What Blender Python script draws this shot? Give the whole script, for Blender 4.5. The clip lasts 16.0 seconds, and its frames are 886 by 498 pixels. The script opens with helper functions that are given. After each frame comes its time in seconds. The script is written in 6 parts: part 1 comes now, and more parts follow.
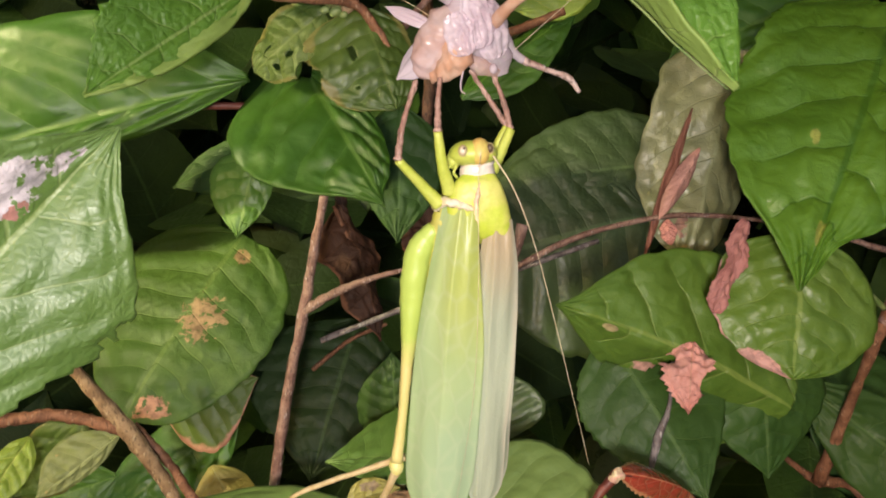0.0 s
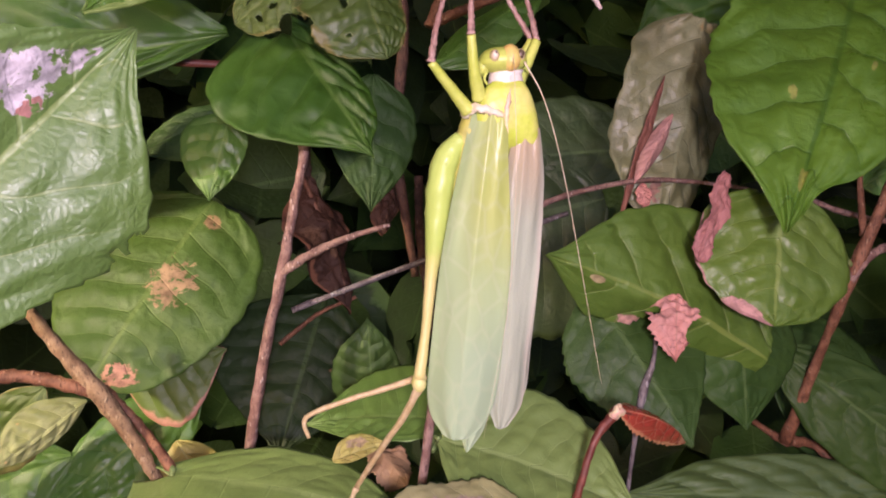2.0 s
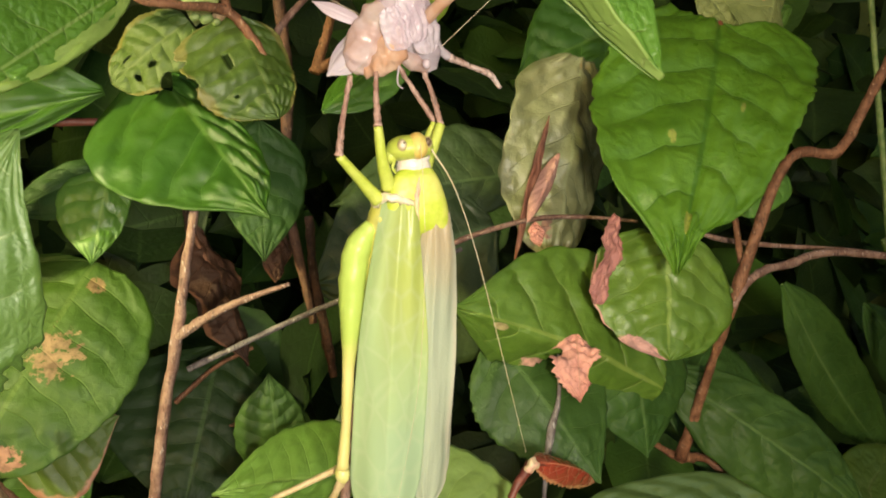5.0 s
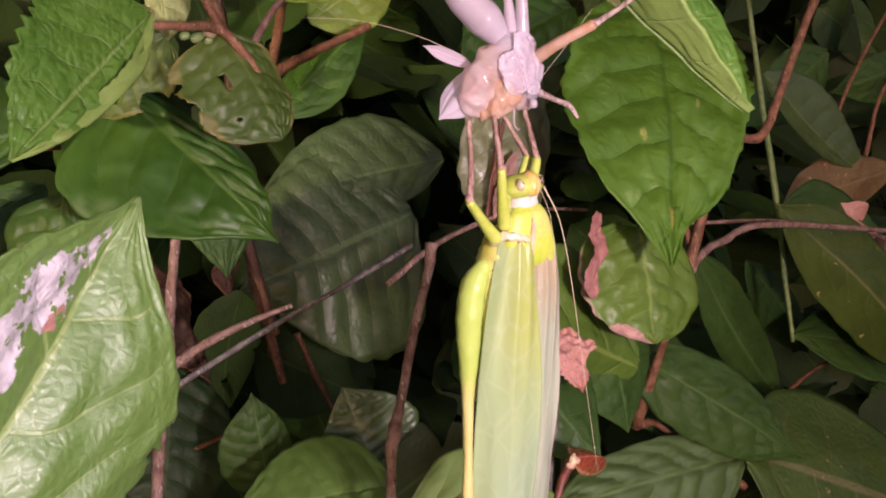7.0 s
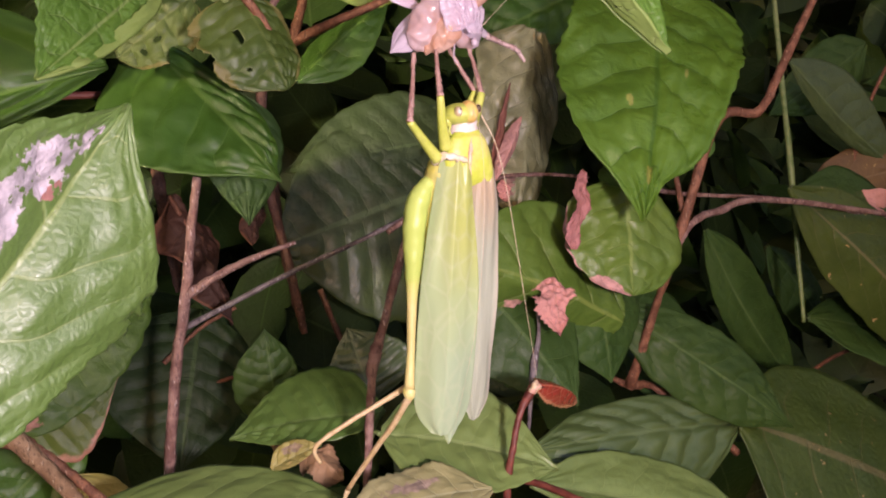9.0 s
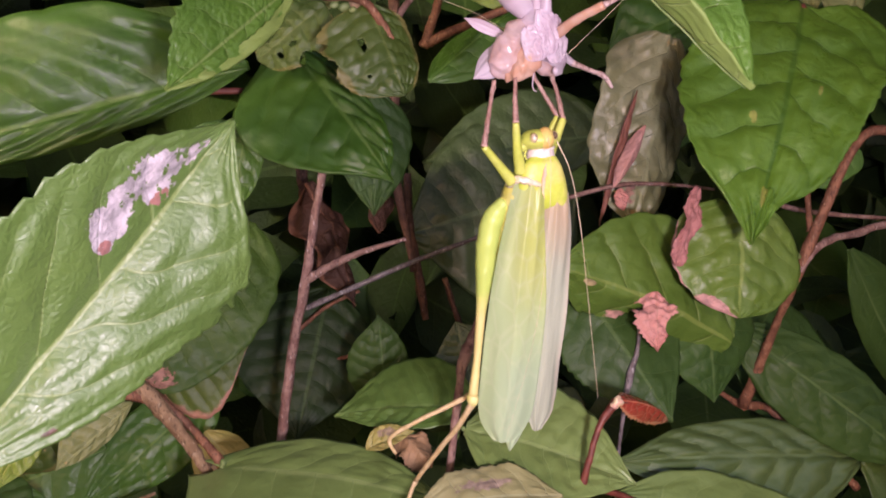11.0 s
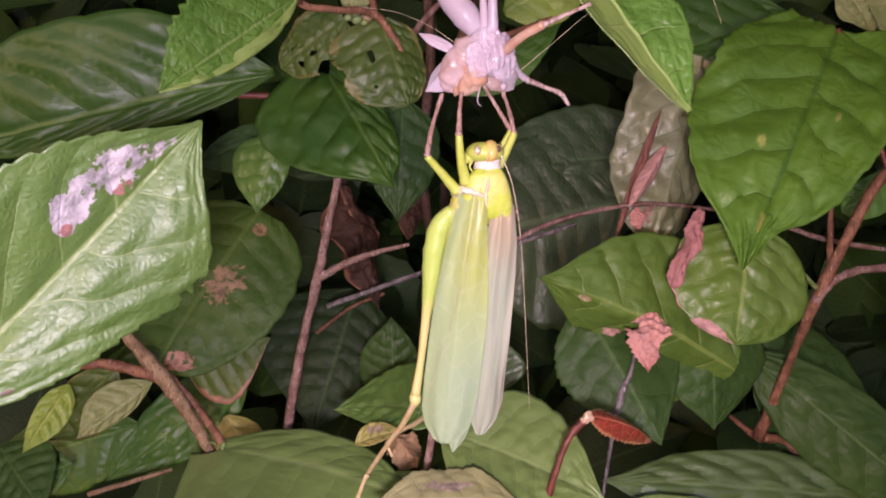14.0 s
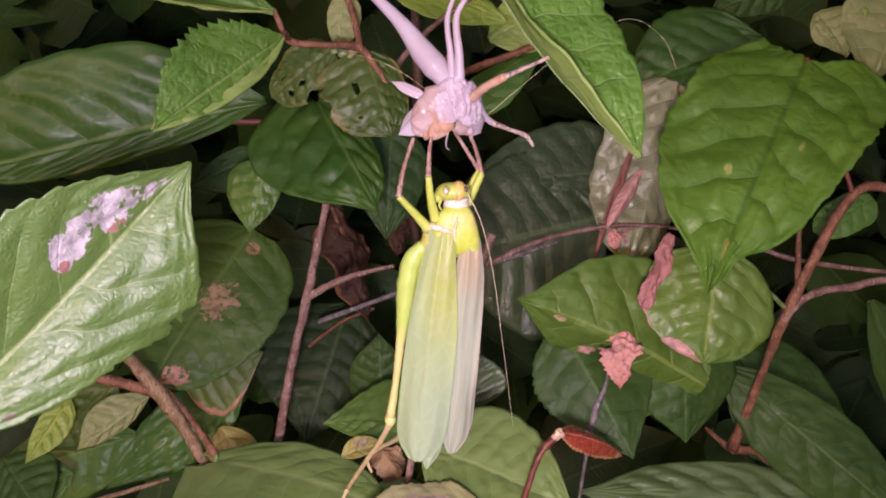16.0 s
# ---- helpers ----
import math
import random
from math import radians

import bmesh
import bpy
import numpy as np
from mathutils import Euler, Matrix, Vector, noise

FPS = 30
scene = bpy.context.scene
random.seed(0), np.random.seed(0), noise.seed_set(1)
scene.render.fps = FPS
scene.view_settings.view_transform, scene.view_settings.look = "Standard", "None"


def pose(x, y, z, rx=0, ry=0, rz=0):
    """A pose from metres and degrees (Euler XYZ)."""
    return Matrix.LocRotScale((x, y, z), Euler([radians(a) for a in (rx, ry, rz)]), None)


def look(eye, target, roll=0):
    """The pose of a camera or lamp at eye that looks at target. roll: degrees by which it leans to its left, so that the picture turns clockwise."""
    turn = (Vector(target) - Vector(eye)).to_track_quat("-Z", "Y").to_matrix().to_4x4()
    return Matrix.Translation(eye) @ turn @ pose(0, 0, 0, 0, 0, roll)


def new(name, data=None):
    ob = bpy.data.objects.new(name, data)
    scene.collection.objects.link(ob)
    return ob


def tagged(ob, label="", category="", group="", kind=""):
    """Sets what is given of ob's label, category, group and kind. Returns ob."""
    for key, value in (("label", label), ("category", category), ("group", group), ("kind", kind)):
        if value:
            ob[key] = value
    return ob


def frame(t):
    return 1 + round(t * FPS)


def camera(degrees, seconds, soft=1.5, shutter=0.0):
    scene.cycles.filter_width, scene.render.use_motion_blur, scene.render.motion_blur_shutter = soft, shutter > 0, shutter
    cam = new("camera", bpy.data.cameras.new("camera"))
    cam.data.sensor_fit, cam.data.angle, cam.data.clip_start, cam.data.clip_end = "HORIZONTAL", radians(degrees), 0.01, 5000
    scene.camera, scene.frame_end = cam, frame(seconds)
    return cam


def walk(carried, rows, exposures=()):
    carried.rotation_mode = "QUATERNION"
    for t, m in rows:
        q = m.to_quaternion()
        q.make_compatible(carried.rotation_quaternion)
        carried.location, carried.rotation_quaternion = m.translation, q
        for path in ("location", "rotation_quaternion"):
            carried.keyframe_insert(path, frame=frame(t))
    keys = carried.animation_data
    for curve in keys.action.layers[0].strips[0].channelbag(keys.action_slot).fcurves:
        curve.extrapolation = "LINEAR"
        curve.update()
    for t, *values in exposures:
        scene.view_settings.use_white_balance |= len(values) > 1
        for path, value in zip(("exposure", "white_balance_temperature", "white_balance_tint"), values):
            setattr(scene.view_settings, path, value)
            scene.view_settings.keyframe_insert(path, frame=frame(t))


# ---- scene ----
cam = camera(56.7, 16.0, 1.9)
METRES, EYE, TILT, LEAN, TURN = 0.27, 0.9, 0.0, 0.0, 0.0
ROWS = [
    (0.0, 0.0, 0.0, 0.0, 0.0, 0.0, -0.0),
    (0.5, -0.0076, 0.0192, -0.0096, -0.75, 0.44, 0.05),
    (1.0, -0.027, 0.0392, -0.0106, -2.86, 0.89, 0.11),
    (1.5, -0.0495, 0.0222, -0.0521, -4.1, 1.24, 0.12),
    (2.0, -0.0529, 0.0067, -0.0588, -5.12, 1.46, -0.0),
    (2.5, -0.0389, -0.0223, -0.0363, -5.5, 1.84, 0.07),
    (3.0, -0.0394, -0.049, -0.0127, -5.6, 2.24, 0.21),
    (3.5, -0.0249, -0.0512, 0.0209, -5.88, 2.59, 0.5),
    (4.0, -0.0165, -0.051, 0.0387, -7.14, 2.65, 1.2),
    (4.5, -0.032, -0.0227, -0.0182, -9.84, 2.24, 2.27),
    (7.0, -0.2107, 0.0482, 0.0379, -25.4, -2.13, 7.69),
    (7.5, -0.2088, 0.0399, 0.0464, -26.05, -2.33, 7.87),
    (8.0, -0.2041, -0.0053, -0.0033, -24.79, -2.33, 7.52),
    (8.5, -0.204, -0.0247, -0.0101, -23.19, -1.91, 6.65),
    (9.0, -0.1799, -0.0405, -0.0189, -20.75, -1.46, 5.69),
    (9.5, -0.1814, -0.0613, -0.0247, -17.92, -1.33, 4.66),
    (10.0, -0.1708, -0.077, -0.0178, -14.85, -1.54, 3.6),
    (12.5, -0.0539, -0.0868, 0.0171, -3.54, -2.87, -0.39),
    (13.0, -0.0374, -0.1054, 0.0109, -2.66, -2.2, -0.97),
    (13.5, -0.0379, -0.1104, -0.0102, -2.18, -1.66, -1.38),
    (14.0, -0.0291, -0.1152, -0.0022, -1.96, -1.35, -1.54),
    (14.5, -0.0195, -0.1124, 0.0012, -1.95, -1.24, -1.52),
    (15.0, -0.0329, -0.1224, 0.0041, -1.93, -1.19, -1.36),
    (15.5, -0.0328, -0.1237, 0.0104, -1.77, -1.23, -1.4),
    (16.0, -0.008, -0.1554, 0.0227, -1.66, -1.37, -1.57),
]
walk(cam, [(t, pose(0, 0, EYE, TILT, LEAN, TURN) @ pose(METRES * x, METRES * y, METRES * z, 90 + pitch, roll, yaw)) for t, x, y, z, yaw, pitch, roll in ROWS],
     exposures=[(0.0, -0.08, 6600, 13), (1.0, -0.06, 6550, 17), (1.5, -0.06, 6250, 28), (2.0, -0.08, 6000, 45), (2.5, -0.06, 6350, 32), (3.0, -0.02, 6850, 11), (4.0, 0.08, 7450, -6), (4.7, 0.05, 7250, -3), (7.0, 0.0, 6400, 39), (7.5, 0.0, 6500, 30), (8.0, 0.0, 6450, 33), (8.5, 0.0, 6350, 41), (10.0, 0.0, 6200, 42), (12.5, -0.05, 6100, 44), (16.0, -0.05, 6100, 44)])

# ---- light: night, one hand torch beside the lens, a trace of dusk sky ----
world = bpy.data.worlds.new("dusk_sky")
scene.world = world
world.use_nodes = True
sky = world.node_tree.nodes.new("ShaderNodeTexSky")
sky.sky_type, sky.sun_disc = "NISHITA", False
sky.sun_elevation, sky.sun_rotation = radians(7), radians(200)
world.node_tree.links.new(sky.outputs[0], world.node_tree.nodes["Background"].inputs[0])
world.node_tree.nodes["Background"].inputs[1].default_value = 0.155

torch = bpy.data.lights.new("torch", "POINT")
torch.energy, torch.color, torch.shadow_soft_size = 2.3, (1.0, 0.95, 0.9), 0.009
torch_ob = new("torch", torch)
torch_ob.location = (-0.009, -0.072, 0.884)


# ---- materials ----
def nodes(name):
    m = bpy.data.materials.new(name)
    m.use_nodes = True
    nt = m.node_tree
    return m, nt, nt.nodes["Principled BSDF"]


def node(nt, kind, ins=None, **props):
    n = nt.nodes.new(kind)
    for k, v in props.items():
        if k == "operation":
            n.operation = v
        elif k == "data_type":
            n.data_type = v
        elif k == "blend_type":
            n.blend_type = v
        elif k == "uv_map":
            n.uv_map = v
        elif k == "feature":
            n.feature = v
        elif k == "interpolation_type":
            n.interpolation_type = v
    for k, v in (ins or {}).items():
        if isinstance(v, bpy.types.NodeSocket):
            nt.links.new(v, n.inputs[k])
        else:
            n.inputs[k].default_value = v
    return n


def math_node(nt, op, a, b=0.0, c=0.0):
    return node(nt, "ShaderNodeMath", {0: a, 1: b, 2: c}, operation=op).outputs[0]


def ramp(nt, x, lo, hi, a=0.0, b=1.0):
    """Smooth step from a to b while x goes from lo to hi."""
    return node(nt, "ShaderNodeMapRange", {0: x, 1: lo, 2: hi, 3: a, 4: b}, interpolation_type="SMOOTHSTEP").outputs[0]


def mix(nt, f, a, b):
    n = node(nt, "ShaderNodeMix", {0: f}, data_type="RGBA")
    for i, v in ((6, a), (7, b)):
        if isinstance(v, bpy.types.NodeSocket):
            nt.links.new(v, n.inputs[i])
        else:
            n.inputs[i].default_value = (*v, 1)
    return n.outputs[2]


def noise_tex(nt, vec, scale, detail=3.0, rough=0.55):
    return node(nt, "ShaderNodeTexNoise", {"Vector": vec, "Scale": scale, "Detail": detail, "Roughness": rough}).outputs[0]


def leaf_material(name, dark, light, vein, rough=0.4, patches=(), edge=None, rib=0.02, lines=0.5, speck=0.0, spec=0.5, relief=0.27, cells=240.0, glow=0.0, wax=0.0):
    """A leaf blade: mottled green, midrib and side veins, small puffed cells between fine veins in the relief, patches of damage (u, v, ru, rv, colour, raggedness)."""
    m, nt, b = nodes(name)
    uv = node(nt, "ShaderNodeUVMap", uv_map="blade").outputs[0]
    vv = node(nt, "ShaderNodeUVMap", uv_map="vein").outputs[0]
    sep, sev = node(nt, "ShaderNodeSeparateXYZ", {0: uv}), node(nt, "ShaderNodeSeparateXYZ", {0: vv})
    co = node(nt, "ShaderNodeTexCoord").outputs["Object"]
    info = node(nt, "ShaderNodeObjectInfo").outputs["Random"]
    across = math_node(nt, "ABSOLUTE", math_node(nt, "SUBTRACT", sep.outputs[1], 0.5))
    big, fine = noise_tex(nt, co, 45, 4), noise_tex(nt, co, 1300, 3)
    col = mix(nt, ramp(nt, big, 0.3, 0.7), dark, light)
    col = mix(nt, math_node(nt, "MULTIPLY", ramp(nt, fine, 0.35, 0.75), 0.25), col, dark)
    col = mix(nt, math_node(nt, "MULTIPLY", info, 0.25), col, (dark[0] * 1.5, dark[1] * 0.9, dark[2]))
    # Side veins: lines where the vein coordinate is whole; thinner and fainter towards the edge.
    ph = math_node(nt, "ABSOLUTE", math_node(nt, "SUBTRACT", math_node(nt, "FRACT", sev.outputs[0]), 0.5))
    wob = math_node(nt, "MULTIPLY", math_node(nt, "SUBTRACT", noise_tex(nt, co, 260, 2), 0.5), 0.05)
    ph = math_node(nt, "ADD", ph, wob)
    side = math_node(nt, "MULTIPLY", ramp(nt, ph, 0.462, 0.492), ramp(nt, sev.outputs[1], 1.0, 0.45))
    col = mix(nt, math_node(nt, "MULTIPLY", side, lines), col, vein)
    # Puffed cells between the small veins, drawn out along the side veins, and a finer net within them.
    bent = node(nt, "ShaderNodeVectorMath", {0: co, 1: node(nt, "ShaderNodeVectorMath", {0: node(nt, "ShaderNodeTexNoise", {"Vector": co, "Scale": 180.0, "Detail": 2.0}).outputs[1], 1: (0.0022, 0.0022, 0.0022)}, operation="MULTIPLY").outputs[0]}, operation="ADD").outputs[0]
    cell = node(nt, "ShaderNodeTexVoronoi", {"Vector": bent, "Scale": cells}, feature="DISTANCE_TO_EDGE").outputs[0]
    puff = ramp(nt, cell, 0.0, 0.38)
    seam = ramp(nt, cell, 0.0, 0.05, 1.0, 0.0)
    net = node(nt, "ShaderNodeTexVoronoi", {"Vector": bent, "Scale": cells * 3.4}, feature="DISTANCE_TO_EDGE").outputs[0]
    netl = ramp(nt, net, 0.0, 0.1, 1.0, 0.0)
    col = mix(nt, math_node(nt, "MULTIPLY", seam, 0.22 * lines), col, vein)
    col = mix(nt, math_node(nt, "MULTIPLY", netl, 0.1 * lines), col, vein)
    mid = ramp(nt, across, rib * 0.5, rib, 1.0, 0.0)
    col = mix(nt, math_node(nt, "MULTIPLY", mid, 0.8), col, vein)
    if speck:
        sp = noise_tex(nt, co, 330, 2)
        col = mix(nt, ramp(nt, sp, 0.72 - speck * 0.1, 0.76), col, (0.42, 0.3, 0.12))
    if edge:
        en = math_node(nt, "ADD", across, math_node(nt, "MULTIPLY", math_node(nt, "SUBTRACT", noise_tex(nt, co, 160, 4), 0.5), 0.3))
        col = mix(nt, ramp(nt, en, 0.42, 0.47), col, edge)
    dry = None
    for u0, v0, ru, rv, colour, rag in patches:
        du = math_node(nt, "DIVIDE", math_node(nt, "SUBTRACT", sep.outputs[0], u0), ru)
        dv = math_node(nt, "DIVIDE", math_node(nt, "SUBTRACT", sep.outputs[1], v0), rv)
        d = math_node(nt, "SQRT", math_node(nt, "ADD", math_node(nt, "MULTIPLY", du, du), math_node(nt, "MULTIPLY", dv, dv)))
        n = math_node(nt, "MULTIPLY", math_node(nt, "SUBTRACT", noise_tex(nt, co, 380, 5, 0.7), 0.5), rag * 1.2)
        f = ramp(nt, math_node(nt, "ADD", d, n), 0.95, 1.05, 1.0, 0.0)
        if rag >= 1.0:
            f = math_node(nt, "MULTIPLY", f, ramp(nt, noise_tex(nt, co, 560, 3, 0.6), 0.4, 0.44))
        tone = mix(nt, ramp(nt, noise_tex(nt, co, 420, 4), 0.35, 0.62), tuple(c * 0.55 for c in colour), colour)
        col = mix(nt, f, col, tone)
        dry = f if dry is None else math_node(nt, "MAXIMUM", dry, f)
    nt.links.new(col, b.inputs["Base Color"])
    r = math_node(nt, "ADD", rough, math_node(nt, "MULTIPLY", math_node(nt, "SUBTRACT", noise_tex(nt, co, 120, 3), 0.5), 0.3))
    r = math_node(nt, "ADD", r, math_node(nt, "MULTIPLY", math_node(nt, "MAXIMUM", side, seam), 0.08))
    if dry is not None:
        r = math_node(nt, "ADD", r, math_node(nt, "MULTIPLY", dry, 0.35))
    nt.links.new(r, b.inputs["Roughness"])
    b.inputs["Specular IOR Level"].default_value = spec
    b.inputs["Coat Weight"].default_value, b.inputs["Coat Roughness"].default_value, b.inputs["Coat IOR"].default_value = wax, 0.6, 1.7
    # Heights in millimetres.
    h = math_node(nt, "ADD", math_node(nt, "MULTIPLY", puff, 0.22), math_node(nt, "MULTIPLY", fine, 0.035))
    h = math_node(nt, "ADD", h, math_node(nt, "MULTIPLY", netl, -0.035))
    h = math_node(nt, "ADD", h, math_node(nt, "MULTIPLY", side, -0.2))
    h = math_node(nt, "MULTIPLY", h, relief / 0.45)
    bump = node(nt, "ShaderNodeBump", {"Height": h, "Strength": 1.0, "Distance": 0.001})
    nt.links.new(bump.outputs[0], b.inputs["Normal"])
    if glow:
        # Thin blade: part of the light passes through, yellower.
        lit = node(nt, "ShaderNodeBsdfTranslucent", {"Color": mix(nt, 0.5, col, (0.62, 0.72, 0.1))})
        both = node(nt, "ShaderNodeMixShader", {0: glow, 1: b.outputs[0], 2: lit.outputs[0]})
        nt.links.new(both.outputs[0], nt.nodes["Material Output"].inputs[0])
    return m


def plain_material(name, a, b_col, scale=300, rough=0.5, bump=0.4, dist=0.0003, spec=0.5, detail=4, streak=None):
    """Two tones mixed by noise in the thing's own space, with fine relief."""
    m, nt, b = nodes(name)
    co = node(nt, "ShaderNodeTexCoord").outputs["Object"]
    if streak:
        co = node(nt, "ShaderNodeMapping", {"Vector": co, "Scale": streak}).outputs[0]
    n, f = noise_tex(nt, co, scale, detail), noise_tex(nt, co, scale * 5, 3)
    col = mix(nt, ramp(nt, n, 0.35, 0.65), a, b_col)
    col = mix(nt, math_node(nt, "MULTIPLY", ramp(nt, f, 0.4, 0.7), 0.25), col, tuple(c * 0.6 for c in a))
    nt.links.new(col, b.inputs["Base Color"])
    b.inputs["Roughness"].default_value = rough
    b.inputs["Specular IOR Level"].default_value = spec
    bn = node(nt, "ShaderNodeBump", {"Height": math_node(nt, "ADD", n, math_node(nt, "MULTIPLY", f, 0.5)), "Strength": bump, "Distance": dist})
    nt.links.new(bn.outputs[0], b.inputs["Normal"])
    return m


def bark_material(name, a, b_col, pale, rough=0.75):
    """Thin bark: mottled, with lengthwise grain, dark cracks and pale raised pores."""
    m, nt, b = nodes(name)
    co = node(nt, "ShaderNodeTexCoord").outputs["Object"]
    st = node(nt, "ShaderNodeMapping", {"Vector": co, "Scale": (1.0, 1.0, 0.3)}).outputs[0]
    n, f = noise_tex(nt, co, 260, 4), noise_tex(nt, st, 1500, 4, 0.65)
    col = mix(nt, ramp(nt, n, 0.35, 0.65), a, b_col)
    col = mix(nt, math_node(nt, "MULTIPLY", ramp(nt, f, 0.5, 0.68), 0.8), col, tuple(c * 0.35 for c in a))
    pores = node(nt, "ShaderNodeTexVoronoi", {"Vector": st, "Scale": 900.0}).outputs["Distance"]
    dots = math_node(nt, "MULTIPLY", ramp(nt, pores, 0.18, 0.3, 1.0, 0.0), ramp(nt, noise_tex(nt, co, 420, 2), 0.45, 0.6))
    col = mix(nt, dots, col, pale)
    nt.links.new(col, b.inputs["Base Color"])
    b.inputs["Roughness"].default_value = rough
    h = math_node(nt, "ADD", math_node(nt, "MULTIPLY", f, -1.0), math_node(nt, "ADD", dots, n))
    nt.links.new(node(nt, "ShaderNodeBump", {"Height": h, "Strength": 0.9, "Distance": 0.0004}).outputs[0], b.inputs["Normal"])
    return m


def graded_material(name, top, low, lo, hi, rough=0.38):
    """Runs from one colour to another down the part's own height."""
    m, nt, b = nodes(name)
    tc = node(nt, "ShaderNodeTexCoord")
    z = node(nt, "ShaderNodeSeparateXYZ", {0: tc.outputs["Generated"]}).outputs[2]
    n = noise_tex(nt, tc.outputs["Object"], 320, 3)
    f = ramp(nt, math_node(nt, "ADD", z, math_node(nt, "MULTIPLY", math_node(nt, "SUBTRACT", n, 0.5), 0.1)), lo, hi)
    col = mix(nt, f, low, top)
    nt.links.new(mix(nt, math_node(nt, "MULTIPLY", ramp(nt, n, 0.4, 0.7), 0.2), col, tuple(c * 0.8 for c in top)), b.inputs["Base Color"])
    b.inputs["Roughness"].default_value = rough
    bn = node(nt, "ShaderNodeBump", {"Height": noise_tex(nt, tc.outputs["Object"], 1500, 3), "Strength": 0.3, "Distance": 0.0002})
    nt.links.new(bn.outputs[0], b.inputs["Normal"])
    return m


def membrane_material(name, base, clear, vein, alpha=0.25, rough=0.3, lines=0.5, low=None, turn=(0.55, 1.1), grain=120, relief=0.2, rim=None, net_scale=900.0, mesh=None):
    """A wing: thin, partly see-through skin with a net of veins; low: the colour towards the tip."""
    m, nt, b = nodes(name)
    uv = node(nt, "ShaderNodeUVMap", uv_map="blade").outputs[0]
    vv = node(nt, "ShaderNodeUVMap", uv_map="vein").outputs[0]
    sep, sev = node(nt, "ShaderNodeSeparateXYZ", {0: uv}), node(nt, "ShaderNodeSeparateXYZ", {0: vv})
    co = node(nt, "ShaderNodeTexCoord").outputs["Object"]
    col = mix(nt, ramp(nt, noise_tex(nt, co, grain, 4), 0.35, 0.7), base, clear)
    if low:
        col = mix(nt, ramp(nt, math_node(nt, "ADD", sep.outputs[0], math_node(nt, "MULTIPLY", noise_tex(nt, co, 90, 2), 0.3)), turn[0], turn[1]), col, low)
    if rim:
        col = mix(nt, ramp(nt, math_node(nt, "ADD", sep.outputs[1], math_node(nt, "MULTIPLY", math_node(nt, "SUBTRACT", noise_tex(nt, co, 150, 2), 0.5), 0.2)), rim[0], rim[1]), col, rim[2])
    ph = math_node(nt, "ABSOLUTE", math_node(nt, "SUBTRACT", math_node(nt, "FRACT", sev.outputs[0]), 0.5))
    side = math_node(nt, "MULTIPLY", ramp(nt, ph, 0.43, 0.48), lines)
    long = node(nt, "ShaderNodeMapping", {"Vector": co, "Scale": (1.0, 1.0, 0.55)}).outputs[0]
    net = node(nt, "ShaderNodeTexVoronoi", {"Vector": long, "Scale": net_scale}, feature="DISTANCE_TO_EDGE").outputs[0]
    netl = ramp(nt, net, 0.0, 0.12, 1.0, 0.0)
    col = mix(nt, side, col, vein)
    col = mix(nt, math_node(nt, "MULTIPLY", netl, 0.3 * lines if mesh is None else mesh), col, vein)
    nt.links.new(col, b.inputs["Base Color"])
    b.inputs["Roughness"].default_value = rough
    bn = node(nt, "ShaderNodeBump", {"Height": math_node(nt, "ADD", math_node(nt, "ADD", math_node(nt, "MULTIPLY", netl, 0.4), side), math_node(nt, "MULTIPLY", noise_tex(nt, co, grain * 3, 4), 2.0)), "Strength": relief, "Distance": 0.0002})
    nt.links.new(bn.outputs[0], b.inputs["Normal"])
    trl = node(nt, "ShaderNodeBsdfTranslucent", {"Color": col})
    clr = node(nt, "ShaderNodeBsdfTransparent")
    one = node(nt, "ShaderNodeMixShader", {0: 0.3, 1: b.outputs[0], 2: trl.outputs[0]})
    two = node(nt, "ShaderNodeMixShader", {0: alpha, 1: one.outputs[0], 2: clr.outputs[0]})
    nt.links.new(two.outputs[0], nt.nodes["Material Output"].inputs[0])
    return m


G_DARK = leaf_material("leaf_dark_green", (0.028, 0.07, 0.013), (0.048, 0.105, 0.021), (0.08, 0.14, 0.04), 0.5, lines=0.3, spec=0.28)
G_MID = leaf_material("leaf_mid_green", (0.052, 0.138, 0.016), (0.086, 0.2, 0.028), (0.135, 0.25, 0.05), 0.4, lines=0.3)
G_LIGHT = leaf_material("leaf_light_green", (0.166, 0.28, 0.0288), (0.256, 0.38, 0.0504), (0.435, 0.46, 0.1008), 0.42)
G_HEART = leaf_material("leaf_heart_green", (0.065, 0.17, 0.014), (0.115, 0.25, 0.022), (0.05, 0.13, 0.012), 0.31, lines=0.6, spec=0.65, patches=[(0.86, 0.5, 0.03, 0.04, (0.32, 0.36, 0.05), 1.2), (0.62, 0.36, 0.02, 0.02, (0.3, 0.34, 0.06), 1.4), (0.45, 0.68, 0.02, 0.015, (0.3, 0.34, 0.06), 1.4)])
